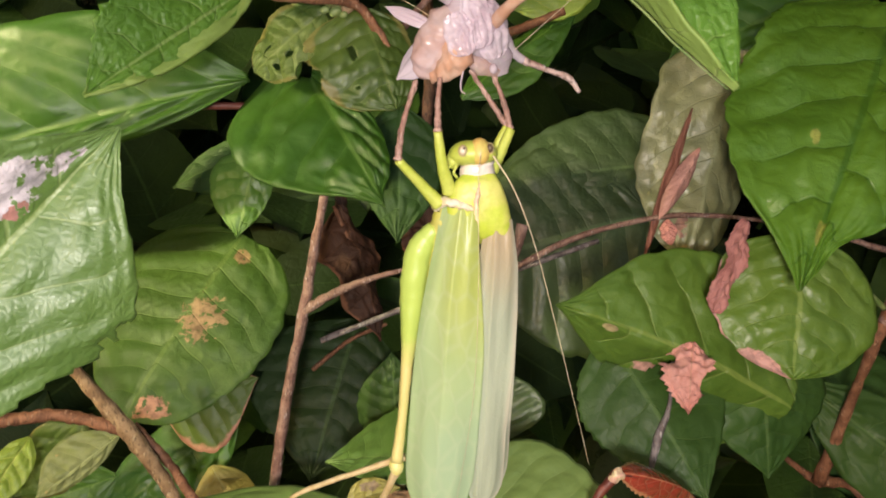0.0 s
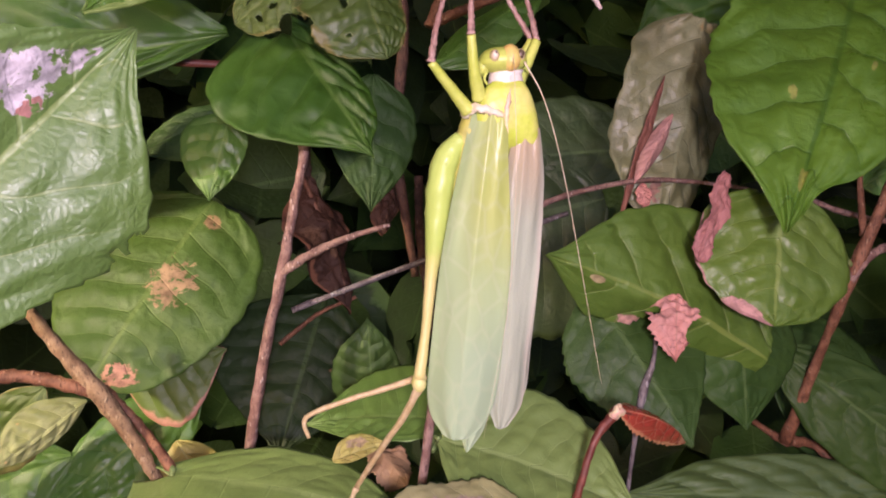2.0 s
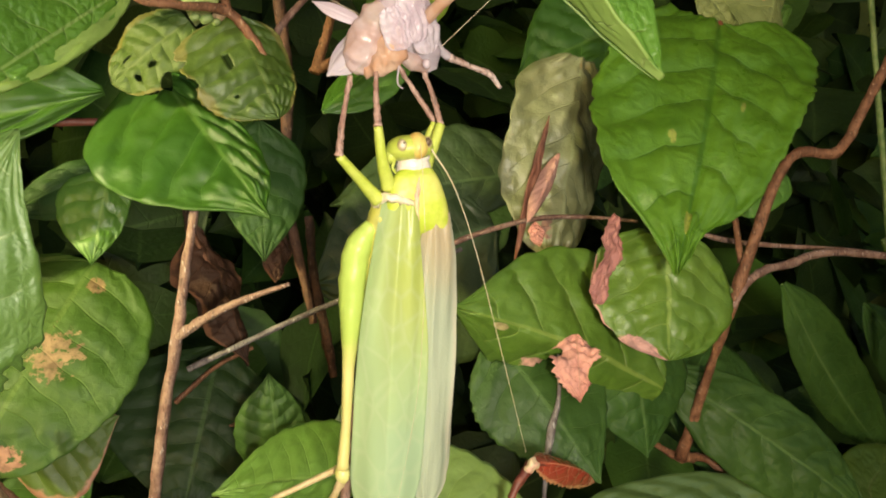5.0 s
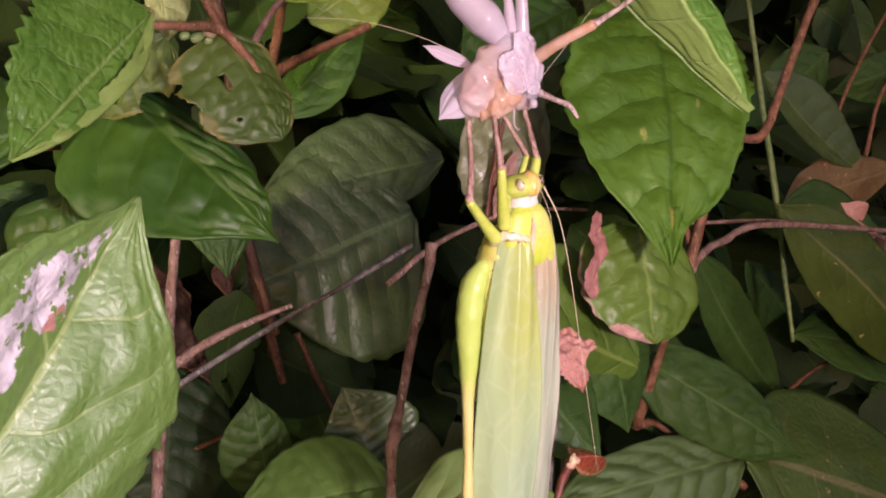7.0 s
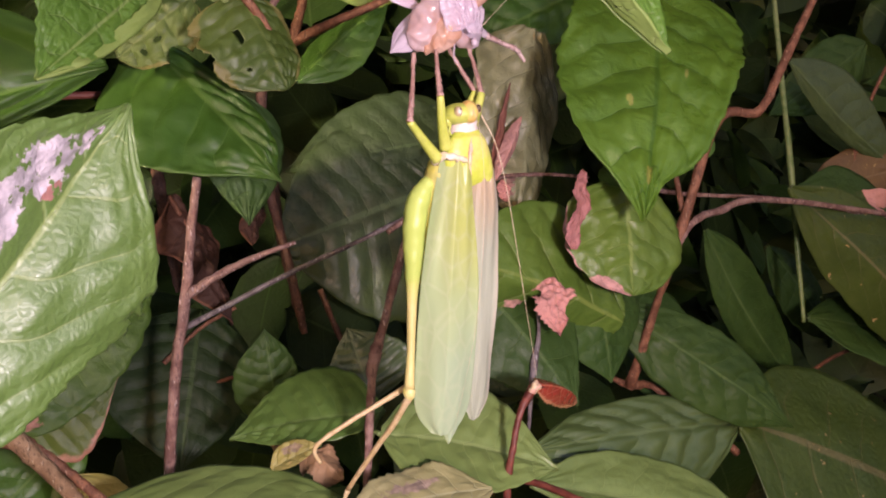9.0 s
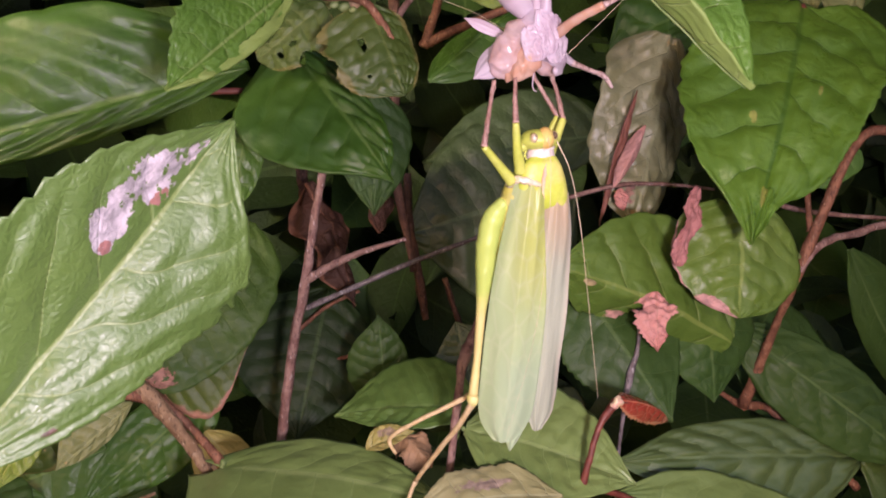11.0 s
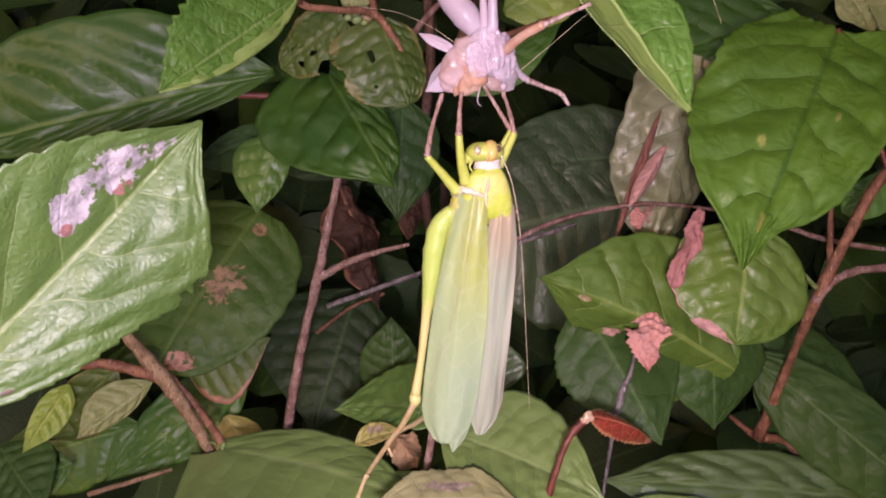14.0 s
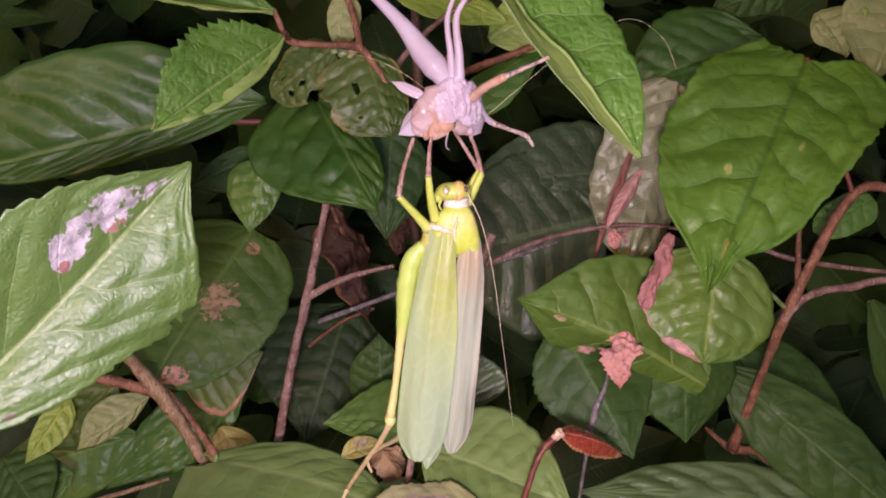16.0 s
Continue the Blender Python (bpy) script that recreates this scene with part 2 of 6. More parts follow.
G_MINED = leaf_material("leaf_mined_green", (0.095, 0.205, 0.026), (0.145, 0.27, 0.042), (0.28, 0.38, 0.1), 0.45, rib=0.016, lines=0.5, relief=0.2, spec=1.0, cells=680.0, glow=0.15, wax=1.0, patches=[
    (0.585, 0.32, 0.05, 0.085, (0.74, 0.65, 0.7), 0.99), (0.552, 0.36, 0.026, 0.055, (0.74, 0.65, 0.7), 0.9), (0.655, 0.29, 0.07, 0.08, (0.74, 0.65, 0.7), 1.3),
    (0.735, 0.31, 0.06, 0.15, (0.72, 0.63, 0.68), 1.5), (0.79, 0.28, 0.055, 0.13, (0.72, 0.63, 0.68), 1.8), (0.86, 0.35, 0.05, 0.07, (0.7, 0.6, 0.64), 2.2), (0.548, 0.385, 0.02, 0.026, (0.5, 0.2, 0.18), 1.6),
    (0.72, 0.43, 0.03, 0.035, (0.5, 0.2, 0.17), 2.0), (0.16, 0.88, 0.014, 0.022, (0.2, 0.1, 0.07), 2.0)])
G_PALE = leaf_material("leaf_pale_olive", (0.16, 0.2, 0.0612), (0.24, 0.28, 0.1008), (0.32, 0.36, 0.144), 0.5, speck=0.3)
G_FADED = leaf_material("leaf_faded_olive", (0.24, 0.26, 0.1), (0.34, 0.34, 0.17), (0.4, 0.4, 0.22), 0.5, speck=0.3, relief=0.2, patches=[(0.5, 0.3, 0.16, 0.08, (0.42, 0.32, 0.24), 2.6)])
G_UNDER = leaf_material("leaf_underside", (0.2, 0.31, 0.06), (0.28, 0.4, 0.1), (0.34, 0.44, 0.14), 0.55, relief=0.25, glow=0.3)
# Green lowered to hold the near leaf's shadow; the brown blotches are damage.
G_BROWNED = leaf_material("leaf_browned_green", (0.034, 0.08, 0.011), (0.057, 0.115, 0.017), (0.085, 0.14, 0.03), 0.5, lines=0.4, spec=0.3, patches=[
    (0.45, 0.42, 0.1, 0.1, (0.3, 0.2, 0.12), 3.4), (0.9, 0.3, 0.06, 0.16, (0.46, 0.24, 0.17), 1.2), (0.1, 0.4, 0.04, 0.06, (0.3, 0.2, 0.1), 1.6)])
G_RUST = leaf_material("leaf_rust_edged", (0.065, 0.11, 0.015), (0.1, 0.16, 0.025), (0.15, 0.19, 0.05), 0.5, edge=(0.44, 0.22, 0.15))
G_PINKEDGE = leaf_material("leaf_pink_edged", (0.075, 0.16, 0.02), (0.125, 0.225, 0.03), (0.2, 0.28, 0.06), 0.42, lines=0.4, patches=[
    (0.93, 0.12, 0.1, 0.2, (0.62, 0.34, 0.3), 0.8), (0.5, 0.0, 0.3, 0.02, (0.62, 0.34, 0.3), 0.6)])
G_TORN = leaf_material("leaf_torn_green", (0.068, 0.145, 0.018), (0.115, 0.21, 0.03), (0.19, 0.27, 0.055), 0.42, lines=0.45, patches=[
    (0.78, 0.42, 0.03, 0.05, (0.5, 0.4, 0.2), 0.6), (0.52, 0.2, 0.09, 0.1, (0.62, 0.34, 0.28), 1.0)])
G_YELLOW = leaf_material("leaf_yellowing", (0.3, 0.29, 0.06), (0.4, 0.37, 0.12), (0.42, 0.42, 0.18), 0.45, speck=0.4, patches=[(0.5, 0.25, 0.2, 0.12, (0.46, 0.35, 0.23), 2.4)])
G_STAINED = leaf_material("leaf_stained_olive", (0.17, 0.19, 0.085), (0.25, 0.27, 0.135), (0.3, 0.32, 0.17), 0.4, lines=0.35, speck=0.2, relief=0.5, cells=170.0, spec=0.9, patches=[(0.85, 0.34, 0.05, 0.06, (0.36, 0.18, 0.13), 1.4)])
G_DUSKY = leaf_material("leaf_dusky_pink", (0.26, 0.1, 0.09), (0.46, 0.22, 0.2), (0.3, 0.15, 0.12), 0.65, lines=0.3, relief=0.25)
G_BRITTLE = leaf_material("leaf_brittle_brown", (0.15, 0.06, 0.04), (0.28, 0.12, 0.08), (0.3, 0.15, 0.1), 0.6, lines=0.3, relief=0.3)
G_RED = leaf_material("leaf_young_red", (0.28, 0.04, 0.025), (0.5, 0.11, 0.06), (0.6, 0.26, 0.14), 0.26, edge=(0.55, 0.24, 0.12), patches=[(0.95, 0.4, 0.12, 0.4, (0.6, 0.3, 0.16), 1.2)])
G_SOFT = leaf_material("leaf_soft_green", (0.145, 0.245, 0.06), (0.2, 0.32, 0.085), (0.28, 0.38, 0.13), 0.42, lines=0.3, spec=0.9, relief=0.16)
G_FRESH = leaf_material("leaf_fresh_green", (0.085, 0.175, 0.03), (0.13, 0.24, 0.048), (0.19, 0.3, 0.085), 0.42, lines=0.3, spec=0.7, relief=0.2)
G_TAN = leaf_material("leaf_dead_tan", (0.26, 0.17, 0.08), (0.42, 0.29, 0.15), (0.42, 0.28, 0.14), 0.7, lines=0.3)
# Shaded copy of the dark green: deep shade put into the colour.
G_SHADE = leaf_material("leaf_painted_shade", (0.016, 0.035, 0.009), (0.027, 0.054, 0.013), (0.05, 0.09, 0.0252), 0.55, lines=0.3, spec=0.3)
G_GLOSS = leaf_material("leaf_glossy_dark", (0.07, 0.13, 0.036), (0.1, 0.17, 0.05), (0.13, 0.2, 0.07), 0.36, lines=0.3, spec=1.0, relief=0.14)
G_OLIVE = leaf_material("leaf_olive", (0.038, 0.074, 0.009), (0.062, 0.104, 0.014), (0.16, 0.15, 0.06), 0.45, speck=0.15, lines=0.3, rib=0.022)
G_RIB = leaf_material("leaf_ribbed_green", (0.03, 0.094, 0.009), (0.05, 0.128, 0.013), (0.085, 0.165, 0.03), 0.43, lines=0.3, spec=0.6, relief=0.16, glow=0.12)
G_DEAD = leaf_material("leaf_dead_pink", (0.46, 0.2, 0.16), (0.66, 0.36, 0.31), (0.46, 0.24, 0.18), 0.65, lines=0.4, relief=0.28, cells=420.0)
# Brighter green: torchlight on the near leaves is put into the colour.
G_TORCHED = leaf_material("leaf_torchlit_bright", (0.075, 0.19, 0.022), (0.125, 0.27, 0.034), (0.26, 0.38, 0.11), 0.4, rib=0.02, lines=0.4, relief=0.4, cells=520.0, glow=0.3)
G_CHEWED = leaf_material("leaf_chewed", (0.04, 0.082, 0.011), (0.072, 0.115, 0.017), (0.1, 0.14, 0.03), 0.46, lines=0.3, speck=0.1, relief=0.2, cells=220.0, edge=(0.15, 0.14, 0.035))
G_RUSSET = leaf_material("leaf_russet", (0.12, 0.075, 0.03), (0.18, 0.12, 0.045), (0.24, 0.17, 0.08), 0.5, lines=0.4, speck=0.4)
G_CURLED = leaf_material("leaf_dead_curled", (0.035, 0.018, 0.012), (0.1, 0.045, 0.026), (0.14, 0.07, 0.04), 0.65, lines=0.5, edge=(0.2, 0.09, 0.05), relief=0.7, spec=0.3)
G_GREY = leaf_material("leaf_dull_green", (0.048, 0.088, 0.028), (0.075, 0.13, 0.042), (0.11, 0.17, 0.065), 0.4, lines=0.4, spec=0.65)
BARK_PINK = bark_material("bark_pinkish", (0.19, 0.095, 0.075), (0.36, 0.22, 0.18), (0.6, 0.46, 0.42))
BARK_BROWN = bark_material("bark_reddish_brown", (0.17, 0.068, 0.034), (0.31, 0.14, 0.075), (0.46, 0.27, 0.17), 0.65)
BARK_DARK = bark_material("bark_dark_brown", (0.085, 0.04, 0.026), (0.17, 0.08, 0.05), (0.28, 0.17, 0.12))
BARK_TAN = bark_material("bark_tan", (0.22, 0.13, 0.065), (0.38, 0.25, 0.14), (0.52, 0.38, 0.24))
BARK_GREY = bark_material("bark_grey", (0.13, 0.1, 0.1), (0.26, 0.22, 0.22), (0.5, 0.46, 0.46), 0.8)
STEM_RED = plain_material("stem_dark_red", (0.13, 0.03, 0.02), (0.24, 0.07, 0.045), 300, 0.5, 0.4)
STEM_GREEN = plain_material("stem_green", (0.12, 0.2, 0.05), (0.22, 0.28, 0.1), 300, 0.5, 0.3)
SOIL = plain_material("leaf_litter_soil", (0.045, 0.03, 0.018), (0.1, 0.065, 0.035), 30, 0.95, 1.0, 0.02)
K_GREEN = plain_material("katydid_green", (0.43, 0.49, 0.07), (0.5, 0.54, 0.11), 260, 0.42, 0.25, 0.0002)
K_YELLOW = plain_material("katydid_yellow", (0.55, 0.51, 0.09), (0.6, 0.56, 0.18), 260, 0.42, 0.3, 0.0002)
K_CROWN = plain_material("katydid_crown", (0.7, 0.43, 0.12), (0.62, 0.5, 0.14), 350, 0.4, 0.3, 0.0002)
K_WHITE = plain_material("katydid_membrane", (0.7, 0.58, 0.5), (0.76, 0.68, 0.62), 400, 0.35, 0.4, 0.0003)
K_PINK = plain_material("katydid_pink_seam", (0.7, 0.38, 0.3), (0.76, 0.62, 0.36), 500, 0.4, 0.5, 0.0003)
K_SHIN = bark_material("katydid_tibia", (0.26, 0.13, 0.1), (0.5, 0.32, 0.27), (0.7, 0.56, 0.52), 0.42)
K_STRAW = plain_material("katydid_straw", (0.5, 0.36, 0.16), (0.62, 0.48, 0.26), 700, 0.5, 0.5, 0.0003)
K_SHANK = plain_material("katydid_shank", (0.66, 0.58, 0.14), (0.7, 0.64, 0.26), 400, 0.4, 0.3, 0.0002)
K_THIGH = graded_material("katydid_thigh", (0.42, 0.53, 0.11), (0.6, 0.51, 0.19), 0.38, 0.56)
K_SHIELD = plain_material("katydid_shield", (0.46, 0.55, 0.05), (0.58, 0.56, 0.15), 210, 0.42, 0.45, 0.0004)
K_FOLD = plain_material("katydid_fold", (0.6, 0.5, 0.3), (0.7, 0.6, 0.48), 700, 0.4, 0.6, 0.0003)
# Near black: the unlit depth of the hedge is put into the colour.
HEDGE_SHADE = plain_material("hedge_painted_dark", (0.008, 0.014, 0.006), (0.02, 0.035, 0.014), 14, 0.9, 1.0, 0.03)
K_EYE = plain_material("katydid_eye", (0.58, 0.46, 0.34), (0.66, 0.55, 0.42), 500, 0.25, 0.1)
K_RING = plain_material("katydid_eye_ring", (0.34, 0.27, 0.12), (0.5, 0.4, 0.2), 600, 0.4, 0.2)
K_PUPIL = plain_material("katydid_pupil", (0.06, 0.035, 0.025), (0.12, 0.08, 0.05), 800, 0.15, 0.1)
K_THREAD = plain_material("antenna_thread", (0.56, 0.44, 0.28), (0.7, 0.6, 0.44), 800, 0.5, 0.2)
W_TEGMEN = membrane_material("tegmen_skin", (0.5, 0.57, 0.13), (0.56, 0.62, 0.2), (0.66, 0.72, 0.48), 0.12, 0.34, 0.03, low=(0.49, 0.63, 0.4), turn=(0.4, 0.9), rim=(0.7, -0.1, (0.48, 0.61, 0.33)), net_scale=330.0, mesh=0.22)
W_HIND = membrane_material("hind_wing_skin", (0.58, 0.45, 0.28), (0.62, 0.5, 0.34), (0.68, 0.66, 0.56), 0.2, 0.3, 0.18, low=(0.57, 0.62, 0.47), turn=(0.22, 0.55), rim=(0.88, 0.98, (0.66, 0.63, 0.5)), relief=0.35)
X_SKIN = membrane_material("shed_skin", (0.64, 0.5, 0.58), (0.82, 0.72, 0.8), (0.86, 0.8, 0.84), 0.4, 0.14, 0.0, grain=260, relief=0.3)
X_TAN = membrane_material("shed_skin_tan", (0.68, 0.43, 0.36), (0.78, 0.62, 0.62), (0.82, 0.7, 0.6), 0.4, 0.14, 0.0, grain=200, relief=0.25)
X_SMOOTH = membrane_material("shed_skin_smooth", (0.72, 0.58, 0.66), (0.8, 0.7, 0.8), (0.86, 0.8, 0.84), 0.36, 0.24, 0.0, grain=140, relief=0.12)
X_ORANGE = membrane_material("shed_skin_orange", (0.7, 0.38, 0.24), (0.78, 0.54, 0.42), (0.86, 0.8, 0.84), 0.2, 0.25, 0.0, grain=260, relief=0.2)
X_LEG = bark_material("shed_leg", (0.3, 0.17, 0.14), (0.54, 0.4, 0.37), (0.7, 0.62, 0.62), 0.45)

TORCH_BLACK = plain_material("torch_black", (0.012, 0.012, 0.013), (0.022, 0.022, 0.024), 400, 0.6, 0.3, 0.0003)
TORCH_GLOW, glow_tree, glow_skin = nodes("torch_lens_glow")
glow_skin.inputs["Emission Color"].default_value = (1.0, 0.9, 0.46, 1)
glow_skin.inputs["Emission Strength"].default_value = 5200.0


# ---- mesh helpers ----
def part(name, bm, material, parent=None, label="", at=None, smooth=True):
    """Links a bmesh, given in world metres, as ONE mesh object; its origin goes to at."""
    at = Vector(at) if at is not None else Vector()
    me = bpy.data.meshes.new(name)
    bm.transform(Matrix.Translation(-at))
    bm.normal_update()
    bm.to_mesh(me)
    bm.free()
    for mt in (material if isinstance(material, (list, tuple)) else [material]):
        me.materials.append(mt)
    if smooth:
        me.polygons.foreach_set("use_smooth", [True] * len(me.polygons))
    ob = new(name, me)
    if parent:
        ob.parent = parent
        up, off = parent, Vector()
        while up:
            off, up = off + up.location, up.parent
        ob.location = at - off
    else:
        ob.location = at
    if label:
        tagged(ob, label)
    return ob


def empty(name, at, label, category, group=""):
    ob = new(name)
    ob.empty_display_size = 0.005
    ob.location = at
    return tagged(ob, label, category, group)


def spline(points, n):
    """n points of a smooth curve through the given ones."""
    p = np.array(points, float)
    if len(p) == 2:
        return np.array([p[0] + (p[1] - p[0]) * k / (n - 1) for k in range(n)])
    q = np.vstack([2 * p[0] - p[1], p, 2 * p[-1] - p[-2]])
    out = []
    for k in range(n):
        s = k / (n - 1) * (len(p) - 1)
        i = min(int(s), len(p) - 2)
        f = s - i
        a, b, c, d = q[i], q[i + 1], q[i + 2], q[i + 3]
        out.append(0.5 * (2 * b + (c - a) * f + (2 * a - 5 * b + 4 * c - d) * f * f + (3 * b - a - 3 * c + d) * f ** 3))
    return np.array(out)


def add_tube(bm, points, radii, seg=8, rings=24, rough=0.0, flat=1.0, seed=0):
    """A closed tube along a smooth curve, its radius running through radii. flat: thickness in depth against width."""
    c = spline(points, rings)
    rr = np.interp(np.linspace(0, 1, rings), np.linspace(0, 1, len(radii)), radii)
    tang = np.gradient(c, axis=0)
    tang /= np.linalg.norm(tang, axis=1)[:, None]
    ref = np.array([0.0, 1.0, 0.0])
    rows = []
    for k in range(rings):
        s = np.cross(tang[k], ref)
        if np.linalg.norm(s) < 0.2:
            s = np.cross(tang[k], [1.0, 0.0, 0.0])
        s /= np.linalg.norm(s)
        o = np.cross(s, tang[k])
        ring = []
        for j in range(seg):
            a = 2 * math.pi * j / seg
            wob = 1 + (rough * noise.noise(Vector((k * 0.55 + seed * 7.1, math.cos(a) * 1.3, math.sin(a) * 1.3))) if rough else 0)
            ring.append(bm.verts.new(c[k] + rr[k] * wob * (math.cos(a) * s + flat * math.sin(a) * o)))
        rows.append(ring)
    for k in range(rings - 1):
        for j in range(seg):
            bm.faces.new((rows[k][j], rows[k][(j + 1) % seg], rows[k + 1][(j + 1) % seg], rows[k + 1][j]))
    bm.faces.new(rows[0][::-1])
    bm.faces.new(rows[-1])


def tube(points, radii, seg=8, rings=24, rough=0.0, flat=1.0, seed=0):
    bm = bmesh.new()
    add_tube(bm, points, radii, seg, rings, rough, flat, seed)
    bmesh.ops.recalc_face_normals(bm, faces=bm.faces)
    return bm


def blob(centre, axes, lump=0.0, freq=300.0, u=20, v=14, squash=None):
    """A rounded lump: axes are its three half-axis vectors; lump: uneven relief in metres."""
    bm = bmesh.new()
    bmesh.ops.create_uvsphere(bm, u_segments=u, v_segments=v, radius=1)
    ax = [Vector(a) for a in axes]
    for w in bm.verts:
        c = w.co.copy()
        if squash:
            c = squash(c)
        p = Vector(centre) + ax[0] * c.x + ax[1] * c.y + ax[2] * c.z
        if lump:
            p += w.co.normalized() * lump * noise.noise(p * freq)
        w.co = p
    return bm


def crumple(bm, amp, freq):
    """Creases a thin skin: ridged relief along its normals."""
    bm.normal_update()
    for w in bm.verts:
        n = 1 - 2 * abs(noise.noise(w.co * freq)) + 0.5 * noise.noise(w.co * freq * 2.7)
        w.co += w.normal * amp * (n - 0.5)
    return bm


def loft(rows, seg=28, power=0.8):
    """A closed body through flattened rings: left point, right point and half thickness in depth of each."""
    bm = bmesh.new()
    rings = []
    ls, rs = spline([r[0] for r in rows], 26), spline([r[1] for r in rows], 26)
    ds = np.interp(np.linspace(0, 1, 26), np.linspace(0, 1, len(rows)), [r[2] for r in rows])
    for l, r, d in zip(ls, rs, ds):
        c, h, ring = (l + r) / 2, (r - l) / 2, []
        for j in range(seg):
            t = 2 * math.pi * j / seg
            cs, sn = (math.copysign(abs(f) ** power, f) for f in (math.cos(t), math.sin(t)))
            ring.append(bm.verts.new(c + h * cs + np.array((0, d * sn, 0))))
        rings.append(ring)
    for p, q in zip(rings, rings[1:]):
        for j in range(seg):
            bm.faces.new((p[j], p[(j + 1) % seg], q[(j + 1) % seg], q[j]))
    bm.faces.new(rings[0][::-1])
    bm.faces.new(rings[-1])
    bmesh.ops.recalc_face_normals(bm, faces=bm.faces)
    return bm


SHAPES = {
    "ovate": ((0, 0.05, 0.15, 0.3, 0.45, 0.6, 0.75, 0.87, 0.94, 1), (0.06, 0.36, 0.76, 0.98, 1, 0.88, 0.62, 0.32, 0.13, 0.0)),
    "heart": ((0, 0.05, 0.15, 0.3, 0.45, 0.6, 0.75, 0.87, 0.94, 1), (0.3, 0.66, 0.92, 1, 0.97, 0.87, 0.68, 0.36, 0.12, 0.0)),
    "elliptic": ((0, 0.05, 0.15, 0.3, 0.45, 0.6, 0.75, 0.87, 0.94, 1), (0.03, 0.25, 0.6, 0.92, 1, 0.97, 0.8, 0.42, 0.16, 0.0)),
    "round": ((0, 0.05, 0.15, 0.3, 0.45, 0.6, 0.75, 0.87, 0.94, 1), (0.3, 0.66, 0.9, 1, 1, 0.96, 0.82, 0.62, 0.42, 0.0)),
    "lance": ((0, 0.05, 0.15, 0.3, 0.45, 0.6, 0.75, 0.87, 0.94, 1), (0.06, 0.3, 0.62, 0.92, 1, 0.95, 0.74, 0.45, 0.24, 0.0)),
    "drip": ((0, 0.05, 0.15, 0.3, 0.45, 0.6, 0.75, 0.83, 0.89, 0.93, 1), (0.3, 0.66, 0.92, 1, 0.99, 0.92, 0.76, 0.58, 0.32, 0.12, 0.0)),
    "broad": ((0, 0.08, 0.2, 0.36, 0.49, 0.6, 0.7, 0.78, 0.845, 0.9, 0.94, 1), (0.45, 0.66, 0.86, 0.96, 1, 0.93, 0.8, 0.68, 0.5, 0.26, 0.15, 0.0)),
    "shoulder": ((0, 0.05, 0.13, 0.25, 0.37, 0.48, 0.58, 0.63, 0.7, 0.78, 0.84, 0.88, 0.94, 1), (0.5, 0.85, 1, 0.96, 0.86, 0.74, 0.66, 0.6, 0.56, 0.44, 0.27, 0.12, 0.09, 0.0)),
    "lobed": ((0, 0.05, 0.12, 0.2, 0.3, 0.45, 0.6, 0.75, 0.87, 0.94, 1), (0.3, 0.6, 0.9, 1, 0.98, 0.8, 0.62, 0.42, 0.22, 0.1, 0.0)),
    "obovate": ((0, 0.05, 0.154, 0.28, 0.4, 0.49, 0.57, 0.65, 0.723, 0.79, 0.875, 0.94, 1), (0.03, 0.15, 0.41, 0.64, 0.75, 0.84, 0.99, 0.98, 0.9, 0.68, 0.33, 0.16, 0.0)),
    "cordate": ((0, 0.05, 0.15, 0.3, 0.45, 0.6, 0.75, 0.87, 0.94, 1), (0.3, 0.66, 0.94, 1, 0.94, 0.78, 0.5, 0.22, 0.09, 0.0)),
    "tegmen": ((0, 0.05, 0.15, 0.3, 0.45, 0.6, 0.75, 0.87, 0.94, 0.98, 1), (0.5, 0.58, 0.68, 0.82, 0.93, 1, 1, 0.96, 0.8, 0.5, 0.2)),
    "wing": ((0, 0.05, 0.15, 0.3, 0.45, 0.6, 0.75, 0.87, 0.94, 1), (0.25, 0.36, 0.52, 0.74, 0.9, 1, 1, 0.88, 0.66, 0.0)),
    "fan": ((0, 0.05, 0.15, 0.3, 0.45, 0.6, 0.75, 0.87, 0.94, 0.98, 1), (0.4, 0.48, 0.58, 0.76, 0.92, 1, 1.02, 0.96, 0.78, 0.55, 0.3)),
    "strap": ((0, 0.05, 0.15, 0.3, 0.45, 0.6, 0.75, 0.87, 0.94, 1), (0.6, 0.75, 0.95, 1, 0.98, 0.94, 0.92, 0.94, 0.86, 0.2)),
    "hem": ((0, 0.05, 0.15, 0.3, 0.45, 0.6, 0.75, 0.87, 0.94, 1), (0.5, 0.66, 0.85, 1, 1, 0.96, 0.92, 0.9, 0.8, 0.3)),
}


